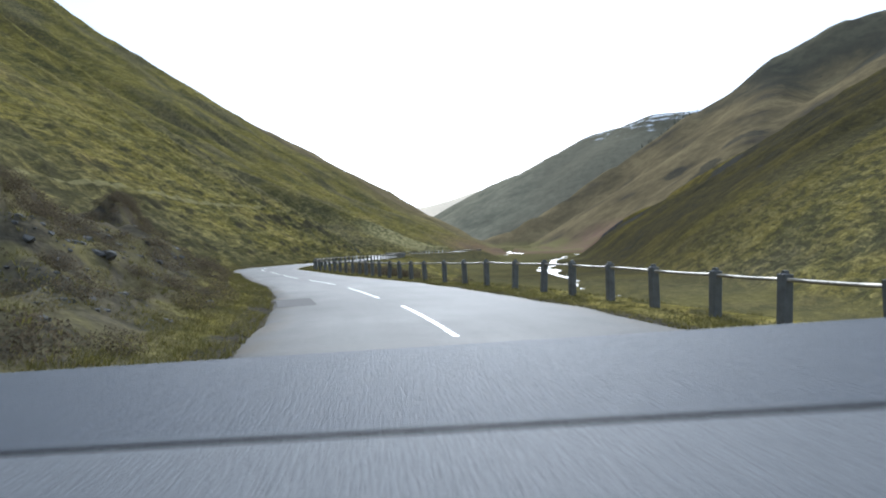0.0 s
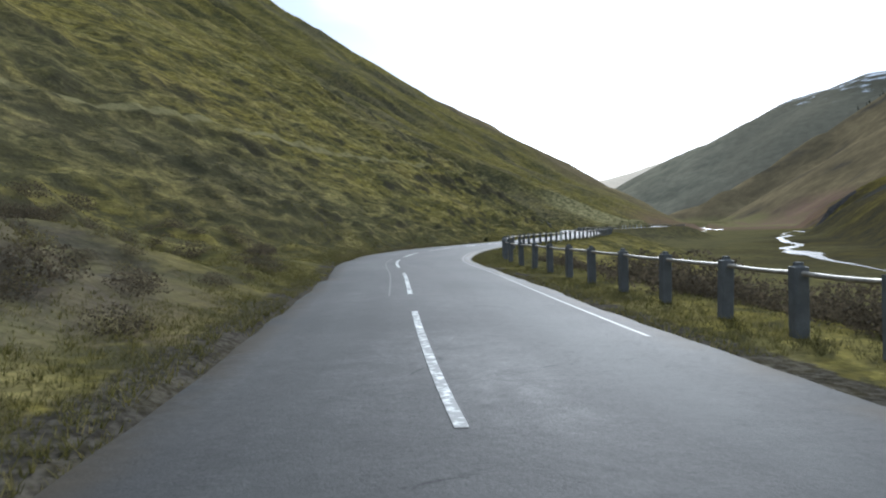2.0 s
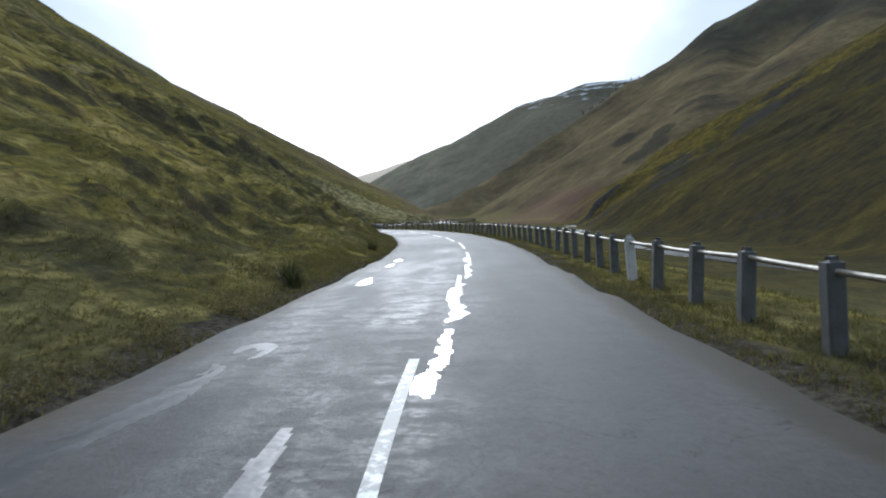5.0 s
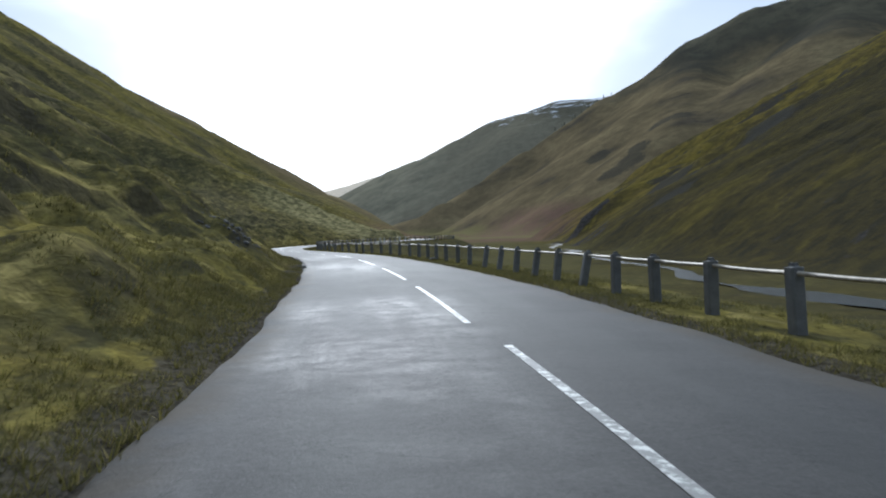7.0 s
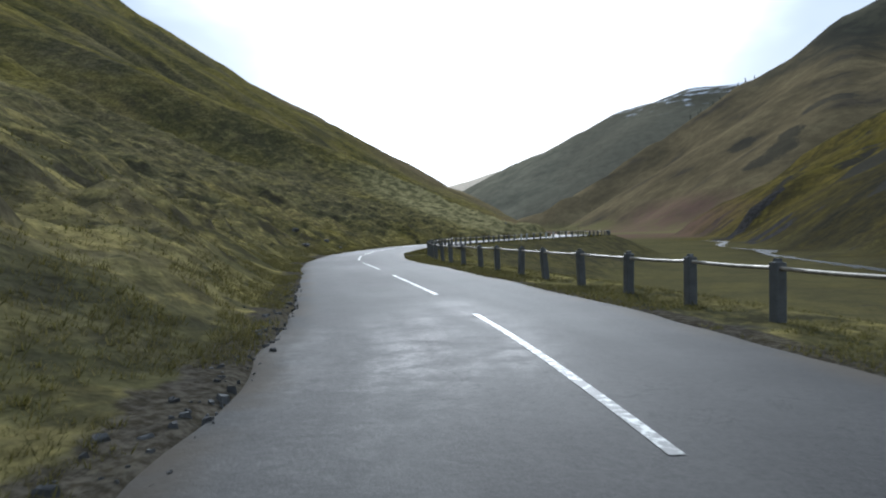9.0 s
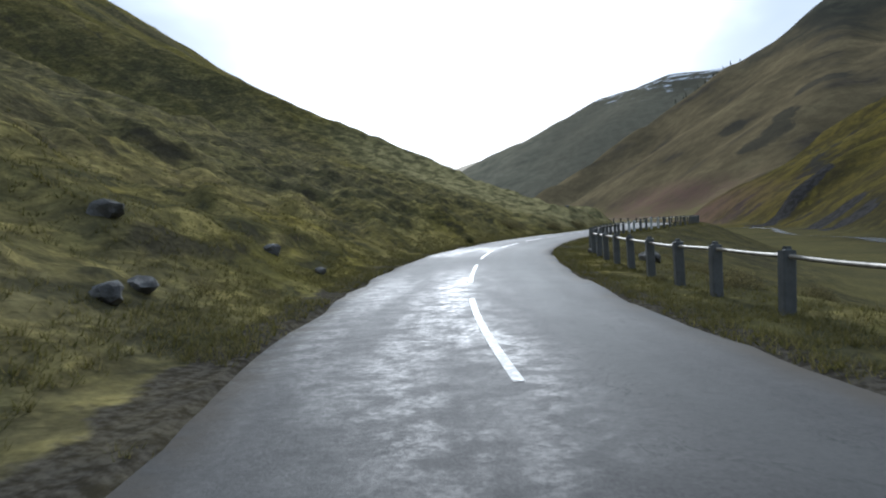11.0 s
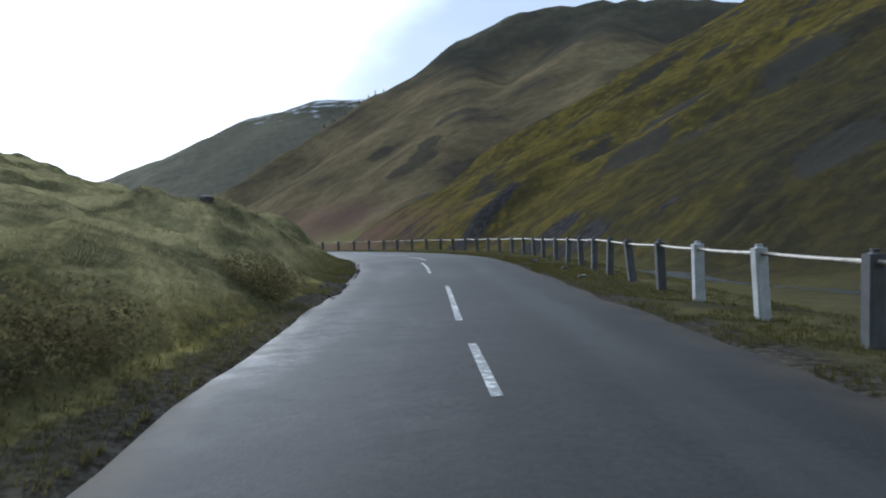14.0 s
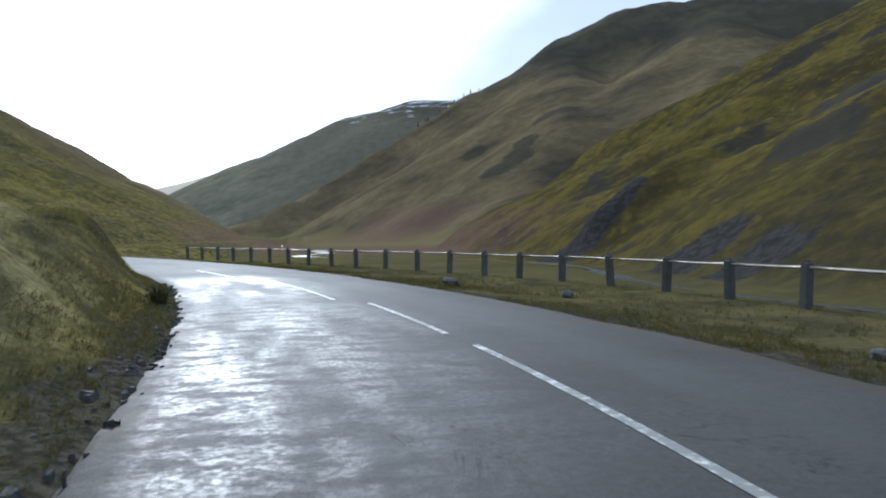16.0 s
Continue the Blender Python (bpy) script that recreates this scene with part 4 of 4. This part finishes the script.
POSTS_AT = (-12, 17.8, 19.6, 21.5, 23.6, 25.4, 27.0, 28.7, 30.0, 31.2, 32.7, 34.3, 35.7, 37.1, 38.7, 40.6, 42.5, 44.5, 46.3, 48.1, 49.8, 51.6, 56.2, 62.1, 67.5, 73.2, 81.2, 88.8, 94.4, 138.3, 145.5, 151.8, 199.4, 208.3, 219.6, 225.3, 231.7,
            238.1, 240.7, 242.7, 247.8, 250.2, 252.8, 260.1, 264.9, 272.3, 281.6, 288.3, 294.5, 300.3, 306.2, 312.1, 330)


def fence_offset(y):
    return half_width(y) + float(np.interp(y, [0, 20, 25, 31, 38, 60, 75, 90, 130, 145, 200, 222, 240, 250, 262, 272, 278, 283, 288, 294, 300, 305, 312, 330],
                                            [1.3, 2.0, 1.85, 1.4, 1.55, 1.5, 0.95, 1.1, 1.3, 1.45, 1.6, 1.6, 1.4, 1.4, 2.0, 2.4, 3.2, 3.9, 4.8, 5.3, 5.0, 4.4, 3.4, 3.0]))


def post_mesh(name, material):
    bm = bmesh.new()
    bmesh.ops.create_cube(bm, size=1.0)
    bmesh.ops.scale(bm, vec=(0.19, 0.17, 1.36), verts=bm.verts)
    bmesh.ops.translate(bm, vec=(0, 0, 0.20), verts=bm.verts)
    bmesh.ops.bevel(bm, geom=[e for e in bm.edges if abs(e.verts[0].co.z - e.verts[1].co.z) > 0.5], offset=0.022, segments=1, affect="EDGES")
    top = [e for e in bm.edges if min(v.co.z for v in e.verts) > 0.8]
    bmesh.ops.bevel(bm, geom=top, offset=0.055, segments=3, affect="EDGES")
    me = bpy.data.meshes.new(name)
    bm.to_mesh(me)
    bm.free()
    me.materials.append(material)
    return me


def build_fence():
    fence = tagged(new("fence"), "low roadside fence of square posts with one pipe rail", "fence")
    fence.location = (*beside(0, fence_offset(0)), 0)
    inv = Matrix.Translation(-fence.location)
    dark, white = post_mesh("post", M_POST), post_mesh("white_post", M_WHITE)
    rng = random.Random(5)
    spots = []
    for a, c in zip(POSTS_AT[:-1], POSTS_AT[1:]):
        gap = float(np.interp(0.5 * (a + c), [0, 60, 95, 140, 165, 200, 235, 255, 330], [2.2, 2.4, 2.0, 2.4, 2.4, 2.2, 2.3, 2.6, 2.7]))
        long = np.hypot(*(beside(c, fence_offset(c)) - beside(a, fence_offset(a))))
        count = max(1, round(long / gap))
        spots += [a + (c - a) * (i + (rng.uniform(-0.06, 0.06) if i else 0.0)) / count for i in range(count)]
    tops = []
    for y in spots:
        q = beside(y, fence_offset(y))
        z = float(ground_z(np.array(q[0]), np.array(q[1]))) + float(np.interp(y, [12, 17, 24, 29, 240, 248, 262, 272, 290], [0, 0.08, 0.08, 0, 0, 0.14, 0.18, 0.10, 0]))
        pale = min(abs(y - w_) for w_ in WHITE_AT) < 0.3
        ob = new("post", white if pale else dark)
        ob.parent = fence
        if pale:
            tagged(ob, "white painted post")
        i = int(np.argmin(np.abs(LINE[:, 1] - y)))
        yaw = math.atan2(DIRS[i, 1], DIRS[i, 0])
        lean = math.radians(rng.gauss(0, 2.0) + (8.0 if 127 < y < 140 else 0.0))
        tilt = math.radians(rng.gauss(0, 1.8))
        m = Matrix.Translation((q[0], q[1], z)) @ Matrix.Rotation(yaw, 4, "Z") @ Matrix.Rotation(lean, 4, "X") @ Matrix.Rotation(tilt, 4, "Y")
        ob.matrix_basis = inv @ m
        tops.append(m @ Vector((0, 0, 0.75 + rng.uniform(-0.015, 0.015))))
    # pipe rail, one length from post to post
    for a, b in zip(tops[:-1], tops[1:]):
        bm = bmesh.new()
        n, ring = 4, 8
        side = (b - a).cross(Vector((0, 0, 1))).normalized()
        up = side.cross(b - a).normalized()
        sag = rng.uniform(0.0, 0.02)
        loops = []
        for i in range(n + 1):
            f = i / n
            c = a.lerp(b, f) - Vector((0, 0, sag * 4 * f * (1 - f)))
            loops.append([bm.verts.new(c + 0.030 * (math.cos(j * math.tau / ring) * side + math.sin(j * math.tau / ring) * up)) for j in range(ring)])
        for l0, l1 in zip(loops[:-1], loops[1:]):
            for j in range(ring):
                bm.faces.new((l0[j], l0[(j + 1) % ring], l1[(j + 1) % ring], l1[j]))
        bm.faces.new(loops[0])
        bm.faces.new(loops[-1][::-1])
        bm.transform(inv)
        part("rail", bm, M_RAIL, fence, "", True)


# ---- rocks ----
def rock_mesh(seed, flat=0.65, fine=2):
    rng = random.Random(seed)
    bm = bmesh.new()
    bmesh.ops.create_icosphere(bm, subdivisions=fine, radius=0.5)
    cuts = [Vector((rng.gauss(0, 1), rng.gauss(0, 1), rng.gauss(0, 1))).normalized() for _ in range(7)]
    lim = [rng.uniform(0.26, 0.42) for _ in cuts]
    for v in bm.verts:
        for c, l in zip(cuts, lim):
            k = v.co.dot(c) - l
            if k > 0:
                v.co -= c * k * 0.9
        v.co += 0.03 * Vector((rng.gauss(0, 1), rng.gauss(0, 1), rng.gauss(0, 1)))
        v.co.z *= flat
    me = bpy.data.meshes.new("boulder")
    bm.to_mesh(me)
    bm.free()
    me.materials.append(M_ROCK)
    return me


def put_rock(me, x, y, size, yaw, name="boulder"):
    ob = new(name, me)
    z = float(ground_z(np.array(x), np.array(y)))
    ob.matrix_basis = Matrix.Translation((x, y, z + size * 0.10)) @ Matrix.Rotation(yaw, 4, "Z") @ Matrix.Scale(size, 4)
    return ob


def build_rocks():
    rng = random.Random(11)
    kinds, small = [rock_mesh(s) for s in range(6)], [rock_mesh(s, 0.5, 1) for s in range(40, 46)]
    # boulders on the bank
    for x, y, size in [(-71.8, 198.5, 0.5), (-71.0, 199.2, 0.35), (-71.5, 192.7, 0.55), (-69.8, 190.4, 0.5), (-70.1, 191.4, 0.45), (-49.9, 136.4, 0.3), (-49.6, 137.3, 0.25),
                       (-50.4, 138.8, 0.3), (-18.7, 22.6, 0.45), (-9.6, 12.2, 0.35)]:
        tagged(put_rock(rng.choice(kinds), x, y, size, rng.uniform(0, 6.3)), "grey lichened boulder half sunk in hillside grass", "boulder", "boulders on the bank")
    tagged(put_rock(kinds[2], -63.3, 206.4, 0.8, 0.7), "large dark stone standing beside the fence posts", "stone", "stones on the verge")
    # stones by the fence
    for y, dr, size in [(211, 1.6, 0.5), (213, 1.8, 0.6), (263, 1.2, 0.3), (268, 1.0, 0.35), (259, 0.9, 0.25), (284, 1.4, 0.3), (296, 1.2, 0.6), (147, 1.1, 0.4), (292, 2.2, 0.4)]:
        q = beside(y, half_width(y) + dr)
        tagged(put_rock(rng.choice(kinds), q[0], q[1], size, rng.uniform(0, 6.3)), "weathered stone lying on the grass verge by the fence", "stone", "stones on the verge")
    # outcrop of broken rock on the bank
    for name, y0, y1, d0, d1, count in (("outcrop", 6, 33, 1.0, 6.5, 560), ("scree", 134.5, 142.5, 1.6, 3.4, 300)):
        verts, faces = [], []
        for n in range(count):
            y, dl = rng.uniform(y0, y1), d0 + (d1 - d0) * (0.5 * rng.random() + 0.5 * rng.random())
            q = beside(y, -half_width(y) - dl)
            me, s, base = rng.choice(small), 0.08 + (0.40 if name == "outcrop" else 0.36) * rng.random() ** 3, len(verts)
            z = float(ground_z(np.array(q[0]), np.array(q[1])))
            turn = Matrix.Rotation(rng.uniform(0, 6.3), 3, "Z")
            verts += [Vector((q[0], q[1], z - 0.16 * s)) + turn @ (v.co * s) for v in me.vertices]
            faces += [tuple(base + i for i in p.vertices) for p in me.polygons]
        tagged(mesh_object(name, verts, faces, M_OUTCROP, smooth=False), "broken grey rock and heather on the bank above the road", "rocks", kind="stuff")
    # rubble along the foot of the bank
    verts, faces = [], []
    for n in range(900):
        if n < 300:
            y = rng.uniform(140, 166)
        else:
            y = rng.uniform(255, 300)
        q = beside(y, -half_width(y) - abs(rng.gauss(0.0, 0.28)) + 0.08)
        s, base = 0.02 + 0.06 * rng.random() ** 2.5, len(verts)
        z = float(ground_z(np.array(q[0]), np.array(q[1])))
        pts = [Vector((rng.uniform(-1, 1), rng.uniform(-1, 1), 0)).normalized() * s * rng.uniform(0.7, 1.2) for _ in range(5)]
        pts.sort(key=lambda v: math.atan2(v.y, v.x))
        verts += [(q[0] + p.x, q[1] + p.y, z - 0.02) for p in pts]
        verts += [(q[0] + p.x * 0.7, q[1] + p.y * 0.7, max(z, -0.04) + s * rng.uniform(0.25, 0.7)) for p in pts]
        faces += [tuple(base + 5 + i for i in range(5))] + [(base + i, base + (i + 1) % 5, base + 5 + (i + 1) % 5, base + 5 + i) for i in range(5)]
    ob = mesh_object("rubble", verts, faces, M_OUTCROP, smooth=False)
    tagged(ob, "loose wet stones at the foot of the bank", "rubble", kind="stuff")


def build_shingle():
    """Bars of pale stones by the water."""
    for cx, cy, rx, ry in [(-18, 160, 2.2, 6), (-23, 205, 2, 6), (-27, 282, 2, 8), (-28, 330, 2, 7), (-62, 486, 7, 5), (-80, 540, 5, 12)]:
        verts, faces = [(cx, cy, FLOOR + 0.02)], []
        for i in range(28):
            a = i * math.tau / 28
            k = 1 + 0.25 * float(fbm(np.array(math.cos(a) * 2 + cx), np.array(math.sin(a) * 2 + cy), 1.3, 95, 3))
            verts.append((cx + rx * k * math.cos(a), cy + ry * k * math.sin(a), FLOOR - 0.32))
            faces.append((0, 1 + i, 1 + (i + 1) % 28))
        tagged(mesh_object("shingle_bar", verts, faces, M_SHINGLE), "pale bar of river stones beside the water", "shingle", kind="stuff")


def build_grass():
    rng = np.random.default_rng(3)
    n = 260000
    y = rng.uniform(-4, 320, n)
    left = rng.random(n) < 0.62
    reach = np.where(left, rng.exponential(3.0, n), rng.exponential(1.8, n)) + 0.04
    reach = np.where(rng.random(n) < 0.2, rng.uniform(0.25, 1.6, n), np.minimum(reach, 16))
    w = np.interp(y, LINE[:, 1], LINE[:, 2])
    o = np.where(left, -w - reach, w + reach + 0.05)
    x = np.interp(y, LINE[:, 1], LINE[:, 0]) + o * np.interp(y, LINE[:, 1], RIGHT[:, 0])
    yy = y + o * np.interp(y, LINE[:, 1], RIGHT[:, 1])
    z = ground_z(x, yy)
    keep = (z > -4.3) & (fbm(x, yy, 2.0, 99, 3) > -0.5)
    x, yy, z, reach = x[keep], yy[keep], z[keep], reach[keep]
    n = len(x)
    size = (0.04 + 0.06 * rng.random(n) ** 2) * (1 + 0.3 * fbm(x, yy, 5, 98, 2)) * (1 + 0.03 * reach)
    blades = 5
    a = rng.uniform(0, 2 * np.pi, (n, blades))
    lean = rng.uniform(0.4, 1.8, (n, blades))
    h = size[:, None] * rng.uniform(0.6, 1.2, (n, blades))
    rad = size[:, None] * rng.uniform(0.0, 0.45, (n, blades))
    bx, by = x[:, None] + rad * np.cos(a), yy[:, None] + rad * np.sin(a)
    wd = 0.004 + 0.05 * size[:, None]
    v = np.empty((n, blades, 3, 3))
    v[:, :, 0] = np.stack([bx - wd * np.sin(a), by + wd * np.cos(a), np.repeat(z[:, None] - 0.03, blades, 1)], 2)
    v[:, :, 1] = np.stack([bx + wd * np.sin(a), by - wd * np.cos(a), np.repeat(z[:, None] - 0.03, blades, 1)], 2)
    v[:, :, 2] = np.stack([bx + h * lean * np.cos(a), by + h * lean * np.sin(a), z[:, None] + h], 2)
    verts = v.reshape(-1, 3)
    faces = np.arange(len(verts)).reshape(-1, 3)
    ob = mesh_object("grass", verts.tolist(), faces.tolist(), M_TUFT, smooth=False)
    tagged(ob, "rough tussock grass on bank and verge", "grass", kind="stuff")


def build_heather():
    """Low dark shrubs, each a dome of short twigs."""
    rng = random.Random(21)
    verts, faces = [], []
    spots = []
    for y0, y1, side, d0, d1, count in [(58, 86, -1, 0.25, 0.9, 46), (86, 112, -1, 0.4, 1.4, 14), (165, 236, -1, 0.5, 1.6, 12),
                                        (112, 165, -1, 0.5, 1.5, 8), (236, 300, -1, 0.5, 1.5, 8), (195, 225, 1, 1.4, 5.0, 25), (286, 300, -1, 0.3, 2.0, 7)]:
        spots += [(rng.uniform(y0, y1), side, d0 + (d1 - d0) * rng.random() ** 1.4) for _ in range(count)]
    spots += [(y + rng.uniform(-0.4, 0.4), -1, d + rng.uniform(-0.3, 0.3), 1.9) for y, d in ((236.4, 2.0), (237.6, 2.1), (238.6, 1.8), (246, 1.2), (247.2, 1.4), (253.5, 1.1), (254.6, 1.3), (255.6, 1.2)) for _ in range(2)]
    spots += [(rng.uniform(6, 42), -1, rng.uniform(0.9, 5.5)) for _ in range(60)]
    # an unbroken dark fringe along the peat step above the rocks
    for i in range(260):
        y, d = 6 + 31 * i / 260, 6.0
        for _ in range(3):
            q = beside(y, -half_width(y) - d)
            d = float(hag_edge(np.array(q[0]), np.array(q[1]))) + 0.35
        spots.append((y, -1, d + rng.uniform(-0.2, 0.2)))
    # dark clumps on the bank before the bend, and brown bushes on the slope below the fence
    spots += [(rng.uniform(33, 54), -1, rng.uniform(1.2, 6.5), rng.uniform(1.0, 1.9)) for _ in range(70)]
    spots += [(rng.uniform(26, 60), 1, rng.uniform(2.6, 6.0)) for _ in range(40)]
    spots += [(rng.uniform(36, 48), 1, rng.uniform(2.8, 4.6), rng.uniform(1.2, 1.7)) for _ in range(22)]
    spots += [(rng.uniform(7, 35), -1, rng.uniform(1.3, 6.2), rng.uniform(0.8, 1.7)) for _ in range(120)]
    fringe = len(spots) - 260 - 70 - 62 - 120
    split = 0
    for k, (y, side, d, *grown) in enumerate(spots):
        if k == fringe:
            split = len(verts)
        q = beside(y, side * (half_width(y) + d))
        z = float(ground_z(np.array(q[0]), np.array(q[1])))
        size = rng.uniform(0.12, 0.34) if k < fringe else rng.uniform(0.16, 0.30) * (1.0 if side < 0 else 2.0)
        size *= grown[0] if grown else 1.0
        for _ in range(900 if grown or side > 0 else 380):
            a, e, r = rng.uniform(0, math.tau), math.asin(rng.random()), rng.random() ** 0.4
            c = Vector((q[0] + size * 1.4 * r * math.cos(a) * math.cos(e), q[1] + size * 1.3 * r * math.sin(a) * math.cos(e), z - 0.03 + size * r * math.sin(e)))
            leaf = size * (0.05 if grown else 0.06)
            u = Vector((rng.gauss(0, 1), rng.gauss(0, 1), rng.gauss(0, 1))).normalized() * leaf
            v = Vector((rng.gauss(0, 1), rng.gauss(0, 1), rng.gauss(0, 1))).normalized() * leaf
            b0 = len(verts)
            verts += [c - u, c + u, c + v * 1.6]
            faces.append((b0, b0 + 1, b0 + 2))
    dark = mesh_object("heather", verts[split:], [tuple(i - split for i in f) for f in faces if f[0] >= split], M_HAG, smooth=False)
    tagged(dark, "dark brown heather along a peat step and below the fence", "heather", kind="stuff")
    ob = mesh_object("heather", verts[:split], [f for f in faces if f[0] < split], M_HEATHER, smooth=False)
    tagged(ob, "low dark heather and rush clumps among the grass", "heather", kind="stuff")


def build_rushes():
    """Tall clumps of rush at the foot of the bank."""
    rng = random.Random(17)
    for y, d in ((88.3, 0.5), (89.2, 0.8), (292.5, 0.4), (224.0, 0.8), (103.0, 0.7)):
        verts, faces = [], []
        for _ in range(150):
            a, r = rng.uniform(0, math.tau), 0.16 * rng.random() ** 0.5
            h, lean = rng.uniform(0.20, 0.48), rng.uniform(0.1, 0.8)
            o, t = Vector((math.cos(a), math.sin(a), 0)), Vector((-math.sin(a), math.cos(a), 0)) * 0.007
            p0, p1, p2 = o * r, o * (r + h * lean * 0.4) + Vector((0, 0, h * 0.6)), o * (r + h * lean) + Vector((0, 0, h))
            b0 = len(verts)
            verts += [p0 - t, p0 + t, p1 + t, p1 - t, p2]
            faces += [(b0, b0 + 1, b0 + 2, b0 + 3), (b0 + 3, b0 + 2, b0 + 4)]
        q = beside(y, -half_width(y) - d)
        ob = mesh_object("rush_clump", verts, faces, M_RUSH, smooth=False)
        ob.location = (q[0], q[1], float(ground_z(np.array(q[0]), np.array(q[1]))) - 0.03)
        tagged(ob, "tall dark clump of rushes at the road's edge", "rushes", "rush clumps by the road")


def build_conifers():
    """A thin line of trees on the skyline of the brown hill."""
    rng = random.Random(8)
    bm = bmesh.new()
    bmesh.ops.create_cone(bm, segments=7, radius1=0.16, radius2=0.04, depth=3.0, matrix=Matrix.Translation((0, 0, 1.2)))
    trunk = bpy.data.meshes.new("trunk")
    bm.to_mesh(trunk)
    bm.free()
    trunk.materials.append(M_BARK)
    verts, faces = [], []
    for i in range(260):
        h = rng.uniform(0.8, 8.6)
        a, r = rng.uniform(0, math.tau), (8.8 - h) * 0.24 * rng.uniform(0.5, 1.15)
        o, t = Vector((math.cos(a), math.sin(a), 0)), Vector((-math.sin(a), math.cos(a), 0))
        b0 = len(verts)
        verts += [o * 0.1 + Vector((0, 0, h + 0.3)), o * r - t * 0.35 + Vector((0, 0, h - 0.3)), o * r + t * 0.35 + Vector((0, 0, h - 0.3))]
        faces.append((b0, b0 + 1, b0 + 2))
    crown = bpy.data.meshes.new("crown")
    crown.from_pydata([tuple(v) for v in verts], [], faces)
    crown.materials.append(M_NEEDLE)
    for i in range(11):
        f = i / 10 + rng.uniform(-0.04, 0.04)
        x, y = 60 + 115 * f, 1577 + 22 * f
        top = max((float(ground_z(np.array(x), np.array(y + d))), y + d) for d in range(-60, 61, 10))
        tree = tagged(new("conifer"), "small dark conifer on the far skyline ridge", "tree", "trees on the ridge")
        tree.matrix_basis = Matrix.Translation((x, top[1], top[0] - 0.4)) @ Matrix.Scale(rng.uniform(0.6, 1.1), 4)
        for name, me in (("trunk", trunk), ("crown", crown)):
            new(name, me).parent = tree


def build_skyline_boulder():
    tagged(put_rock(rock_mesh(31, 0.6), -68.75, 262.1, 0.55, 0.4), "lone dark boulder on the crest of the grassy knoll", "boulder")


# ---- the car's dashboard, where the drive begins ----
def box(bm, m, sx, sy, sz, bevel):
    made = bmesh.ops.create_cube(bm, size=1.0, matrix=m @ Matrix.Diagonal((sx, sy, sz, 1)))["verts"]
    edges = {e for v in made for e in v.link_edges}
    bmesh.ops.bevel(bm, geom=list(edges), offset=bevel, segments=3, affect="EDGES")


def build_dashboard():
    yaw = radians(13.4 - 14.0)
    dash = tagged(new("car_dashboard"), "grey grained plastic car dashboard with a stepped top", "dashboard")
    dash.matrix_basis = Matrix.Translation((0, 0, 0)) @ Matrix.Rotation(yaw, 4, "Z")
    bm = bmesh.new()
    box(bm, pose(0.15, 0.66, 1.097, 0, -3.4, 0), 2.2, 0.52, 0.10, 0.003)
    part("upper_pad", bm, M_DASH_A, dash, "blue-grey grained upper pad", False)
    bm = bmesh.new()
    box(bm, pose(0.15, 0.262, 1.1010, 0, -3.4, 5.0), 2.2, 0.40, 0.10, 0.004)
    part("lower_pad", bm, M_DASH_B, dash, "paler grained front pad", False)
    bm = bmesh.new()
    box(bm, pose(0.15, 0.262, 1.1010, 0, -3.4, 5.0) @ pose(0, 0.2035, 0.003), 2.2, 0.003, 0.096, 0.0008)
    part("seam", bm, M_TAR, dash, "dark seam between the pads", False)
    # unseen block added so that the pads don't float above the road
    bm = bmesh.new()
    box(bm, pose(0.15, 0.55, 0.52), 2.1, 0.22, 1.04, 0.03)
    part("support_block", bm, M_DASH_A, dash, "dark unseen support added below the pads", False)


def build_tar_patch():
    q = road_strip(17.3, 19.7, -2.48, 0.9, 0.004, M_PATCH, "tar_patch")
    tagged(q, "grey repair patch with dark tar seams at the asphalt's edge", "road patch")
    for y0, y1, off, w in ((19.6, 19.95, -2.5, 0.98), (17.3, 19.7, -2.02, 0.06)):
        seam = road_strip(y0, y1, off, w, 0.007, M_TAR, "seam")
        seam.parent = q
        tagged(seam, "black tar seam")


build_ground()
build_road()
build_water()
build_shingle()
build_markings()
build_edge_line()
build_puddles()
build_tar_patch()
build_fence()
build_rocks()
build_grass()
build_heather()
build_rushes()
build_conifers()
build_skyline_boulder()
build_dashboard()
